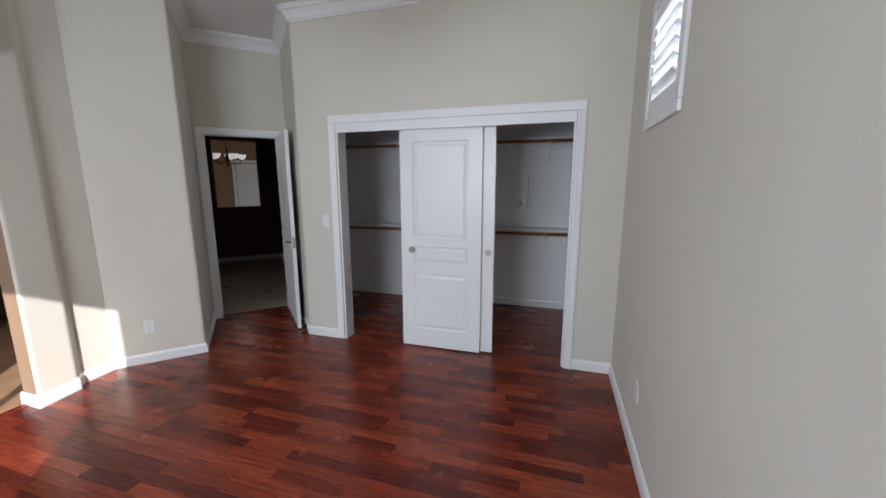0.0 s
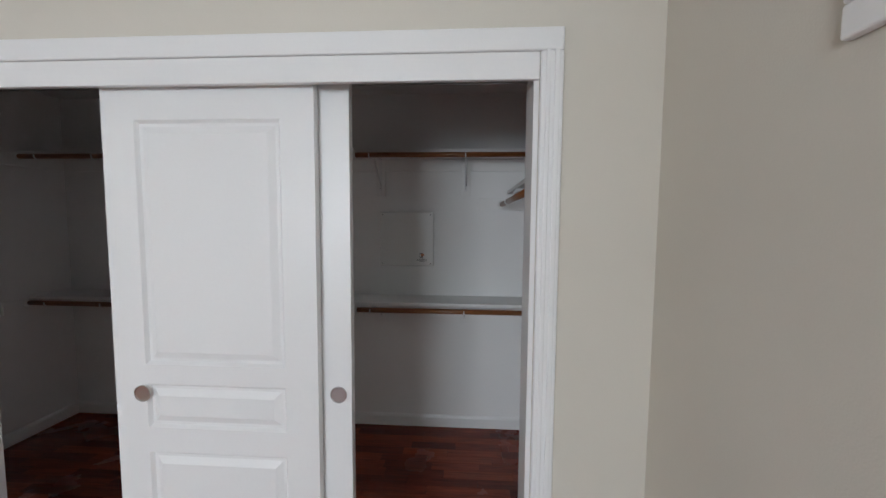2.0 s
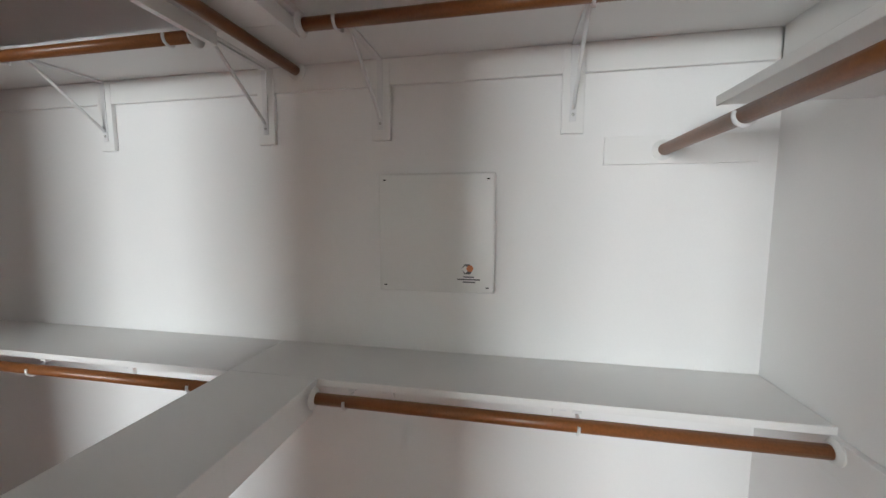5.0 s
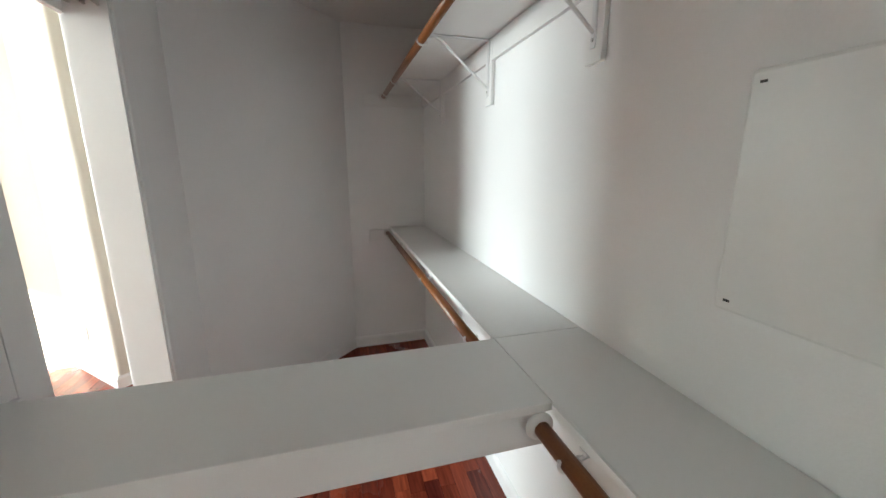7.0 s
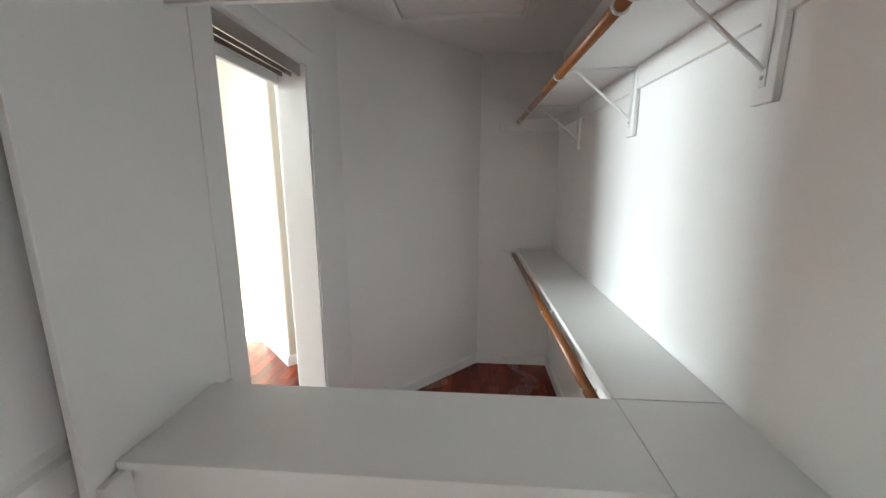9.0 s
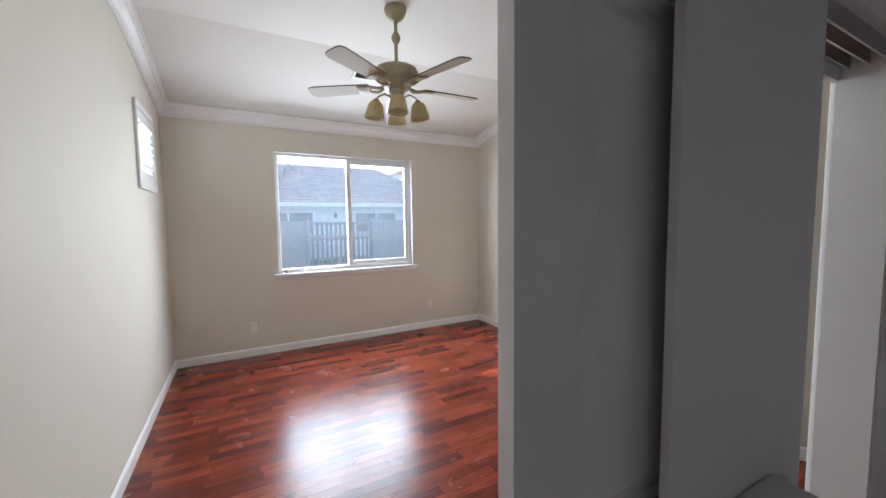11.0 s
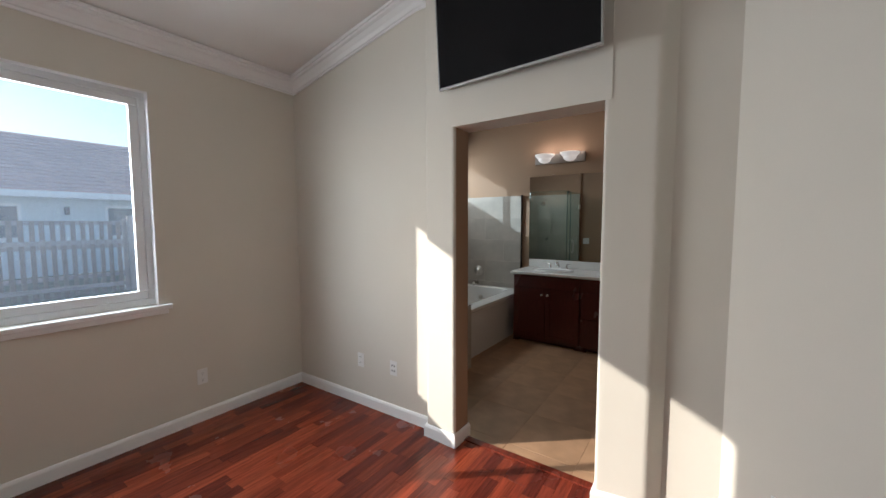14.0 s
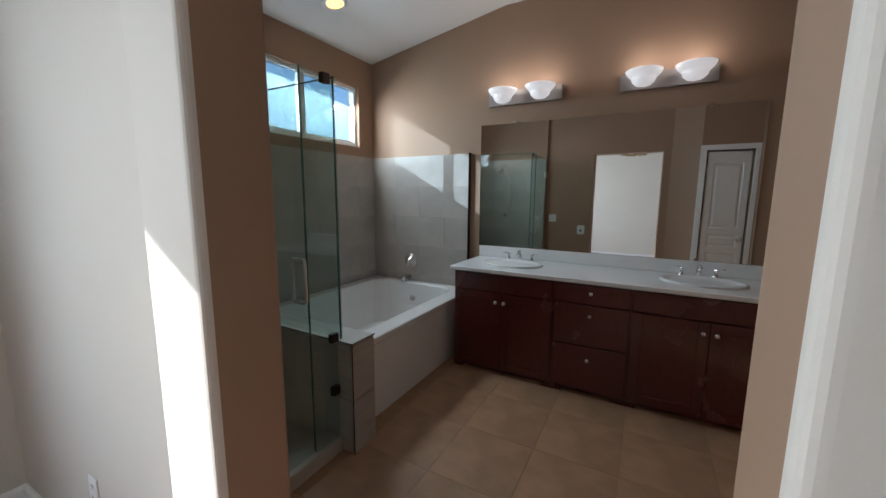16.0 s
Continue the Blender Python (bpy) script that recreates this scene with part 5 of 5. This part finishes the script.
part("fascia", boxm(-10.2, 9.5, -13.5, -13.46, ez - 0.17, ez + 0.02), VINYL, house, "white painted fascia board")
part("soffit", boxm(-10.15, 9.45, -14.0, -13.501, ez - 0.16, ez - 0.13), VINYL, house)
for wx0, wx1 in ((1.2, 2.6), (-2.65, -0.4), (-6.7, -4.5)):
    w = part("window", boxm(wx0, wx1, -13.999, -13.96, 1.0, 2.06, bev=0.005), VINYL, house)
    for a, b in ((wx0 + 0.08, (wx0 + wx1) / 2 - 0.03), ((wx0 + wx1) / 2 + 0.03, wx1 - 0.08)):
        part("pane", boxm(a, b, -13.9595, -13.945, 1.08, 1.98), PANE, w, "dark reflecting window pane")
for lx in (-3.6, 0.4):
    part("porch_lamp", boxm(lx - 0.06, lx + 0.06, -13.999, -13.88, 1.75, 2.0, bev=0.02), BRONZE, house)
house2 = thing("far_house", "two-storey neighbouring house partly behind the roofline", "house")
part("wall", boxm(-22, -10.7, -27, -20, -0.12, 5.2), STUCCO, house2)
bm = bmesh.new()
pts = [(-22.6, -19.4, 5.2), (-10.0, -19.4, 5.2), (-10.0, -27.6, 5.2), (-22.6, -27.6, 5.2), (-18.5, -23.5, 7.2), (-14.2, -23.5, 7.2)]
v = [bm.verts.new(p) for p in pts]
for q in ((0, 1, 5, 4), (1, 2, 5), (2, 3, 4, 5), (3, 0, 4), (0, 3, 2, 1)):
    bm.faces.new([v[k] for k in q])
part("roof", bm, ROOFTILE, house2)
part("fascia", boxm(-22.6, -9.96, -19.4, -19.36, 5.03, 5.2), VINYL, house2)


# young tree with sparse autumn leaves
def tree(x, y, h):
    rng = random.Random(11)
    t = thing("young_tree", "slender young tree with sparse reddish autumn leaves", "tree", pose(x, y, -0.12))
    bm, tips = bmesh.new(), []

    def grow(p, d, ln, r, lev):
        pts, rad = [p], [r]
        for k in range(4):
            d = (d + Vector((rng.uniform(-0.18, 0.18), rng.uniform(-0.18, 0.18), rng.uniform(-0.02, 0.12)))).normalized()
            p = p + d * ln / 4
            pts.append(p)
            rad.append(r * (1 - 0.17 * (k + 1)))
            if lev < 3 and (lev or k > 0):
                for _ in range(2):
                    a = rng.uniform(0, 6.28)
                    side = Vector((math.cos(a), math.sin(a), rng.uniform(0.35, 0.9))).normalized()
                    grow(p, (d * 0.5 + side).normalized(), ln * rng.uniform(0.42, 0.6), rad[-1] * 0.6, lev + 1)
            if lev >= 2:
                tips.append(p)
        tube(bm, pts, rad, 6)

    grow(Vector((0, 0, 0)), Vector((0, 0, 1)), h * 0.72, 0.045, 0)
    part("trunk", bm, BARK, t)
    verts, faces = [], []
    for p in tips:
        for _ in range(2):
            if rng.random() < 0.45:
                continue
            c = p + Vector((rng.uniform(-1, 1), rng.uniform(-1, 1), rng.uniform(-1, 1))) * 0.07
            u = Vector((rng.uniform(-1, 1), rng.uniform(-1, 1), rng.uniform(-1, 1))).normalized() * 0.035
            w = u.cross(Vector((rng.uniform(-1, 1), 0.3, 1))).normalized() * 0.02
            i = len(verts)
            verts += [c - u, c + w, c + u, c - w]
            faces.append((i, i + 1, i + 2, i + 3))
    me = bpy.data.meshes.new("crown")
    me.from_pydata(verts, [], faces)
    me.materials.append(LEAF)
    ob = new("crown", me)
    ob.parent = t


tree(-0.05, -7.6, 4.6)


# ---- floor strips, tiles: many pieces ----
def strip_left(y):
    if y < 2.1:
        return -2.89
    if y < 2.36:
        return -3.0
    if y < 2.89:
        return -3.0 + (y - 2.36)
    if y < 3.55:
        return -2.48 - (y - 2.89)
    if y < 4.2:
        return -3.16 + (y - 3.55)
    return -2.62


def strip_floor():
    rng = random.Random(7)
    floor = bpy.data.objects["floor"]
    w, shared, far = 0.0715, {}, bmesh.new()
    y, n = -0.742, 0
    while y < 5.05:
        x, x1 = strip_left(y + w / 2), 1.066
        x -= rng.uniform(0, 0.3)
        while x < x1:
            ln = rng.choice((0.30, 0.36, 0.42, 0.48))
            a, b = max(x, strip_left(y + w / 2)), min(x + ln, x1)
            x += ln
            if b - a < 0.03:
                continue
            ln2 = b - a
            near = 0.35 < y < 2.75 and -2.2 < (a + b) / 2 < 0.75
            g = 0.0006
            if near and n < 300:
                key = round(ln2, 3)
                if key not in shared:
                    bm = bmesh.new()
                    box(bm, -ln2 / 2 + g, ln2 / 2 - g, -w / 2 + g, w / 2 - g, -0.010, 0.0)
                    shared[key] = mesh_of(bm, "floor_strip", PLANK)
                ob = new("floor_strip", shared[key])
                ob.location = ((a + b) / 2, y + w / 2, 0)
                ob.parent = floor
                n += 1
            else:
                vs = [far.verts.new((px, py, pz)) for pz in (-0.010, 0.0) for px, py in ((a + g, y + g), (b - g, y + g), (b - g, y + w - g), (a + g, y + w - g))]
                for q in ((4, 5, 6, 7), (0, 1, 5, 4), (1, 2, 6, 5), (2, 3, 7, 6), (3, 0, 4, 7)):
                    far.faces.new([vs[k] for k in q])
        y += w
    me = bpy.data.meshes.new("floor_strips")
    far.to_mesh(me)
    far.free()
    me.materials.append(PLANKJ)
    ob = new("floor_strips", me)
    ob.parent = floor
    tagged(ob, kind="stuff")


strip_floor()


def tile_grid(parent, name, m, w, h, tw, th, mat, thick, gap, shift=0.0, skip=None):
    """Tiles in the plane m: x along, y up, z out."""
    shared = {}
    j, y = 0, 0.0
    while y < h - 0.01:
        x = -((j * shift) % 1.0) * tw
        while x < w - 0.01:
            a, b, c, d = max(x, 0), min(x + tw, w), y, min(y + th, h)
            x += tw
            if b - a < 0.02 or (skip and skip((a + b) / 2, (c + d) / 2)):
                continue
            key = (round(b - a, 3), round(d - c, 3))
            if key not in shared:
                bm = boxm(-key[0] / 2 + gap, key[0] / 2 - gap, -key[1] / 2 + gap, key[1] / 2 - gap, 0, thick)
                top = [e for e in bm.edges if all(v.co.z > thick * 0.9 for v in e.verts)]
                bmesh.ops.bevel(bm, geom=top, offset=0.0008, segments=1, affect="EDGES")
                shared[key] = mesh_of(bm, name, mat)
            ob = new(name, shared[key])
            ob.parent = parent
            ob.matrix_world = m @ Matrix.Translation(((a + b) / 2, (c + d) / 2, 0))
        y += th
        j += 1


FB = bpy.data.objects["floor_bath"]
tile_grid(FB, "floor_tile", pose(-5.70, -0.97, -0.010), 2.80, 3.87, 0.45, 0.45, FLOORTILE, 0.010, 0.0006,
          skip=lambda x, y: (y < 1.1 and x < 2.6) or (x < 0.5 and y > 1.2))
FH = bpy.data.objects["floor_hall"]
tile_grid(FH, "floor_tile", HL @ pose(-1.0, 0.10, -0.006), 1.99, 3.5, 0.46, 0.46, HALLTILE, 0.006, 0.002)
SUR = bpy.data.objects["tile_surround"]
tile_grid(SUR, "wall_tile", Matrix.Translation((-5.668, -0.94, 0.0)) @ Matrix(((0, 0, 1, 0), (1, 0, 0, 0), (0, 1, 0, 0), (0, 0, 0, 1))), 1.162, 1.86, 0.60, 0.31, TILE, 0.010, 0.0005, 0.5)
tile_grid(SUR, "wall_tile", Matrix.Translation((-3.01, -0.940, 0.0)) @ Matrix(((-1, 0, 0, 0), (0, 0, 1, 0), (0, 1, 0, 0), (0, 0, 0, 1))), 2.645, 1.86, 0.60, 0.31, TILE, 0.010, 0.0005, 0.5)
tile_grid(SUR, "wall_tile", Matrix.Translation((-3.01, 0.30, 0.0)) @ Matrix(((0, 0, -1, 0), (-1, 0, 0, 0), (0, 1, 0, 0), (0, 0, 0, 1))), 1.228, 2.05, 0.60, 0.31, TILE, 0.010, 0.0005, 0.5)
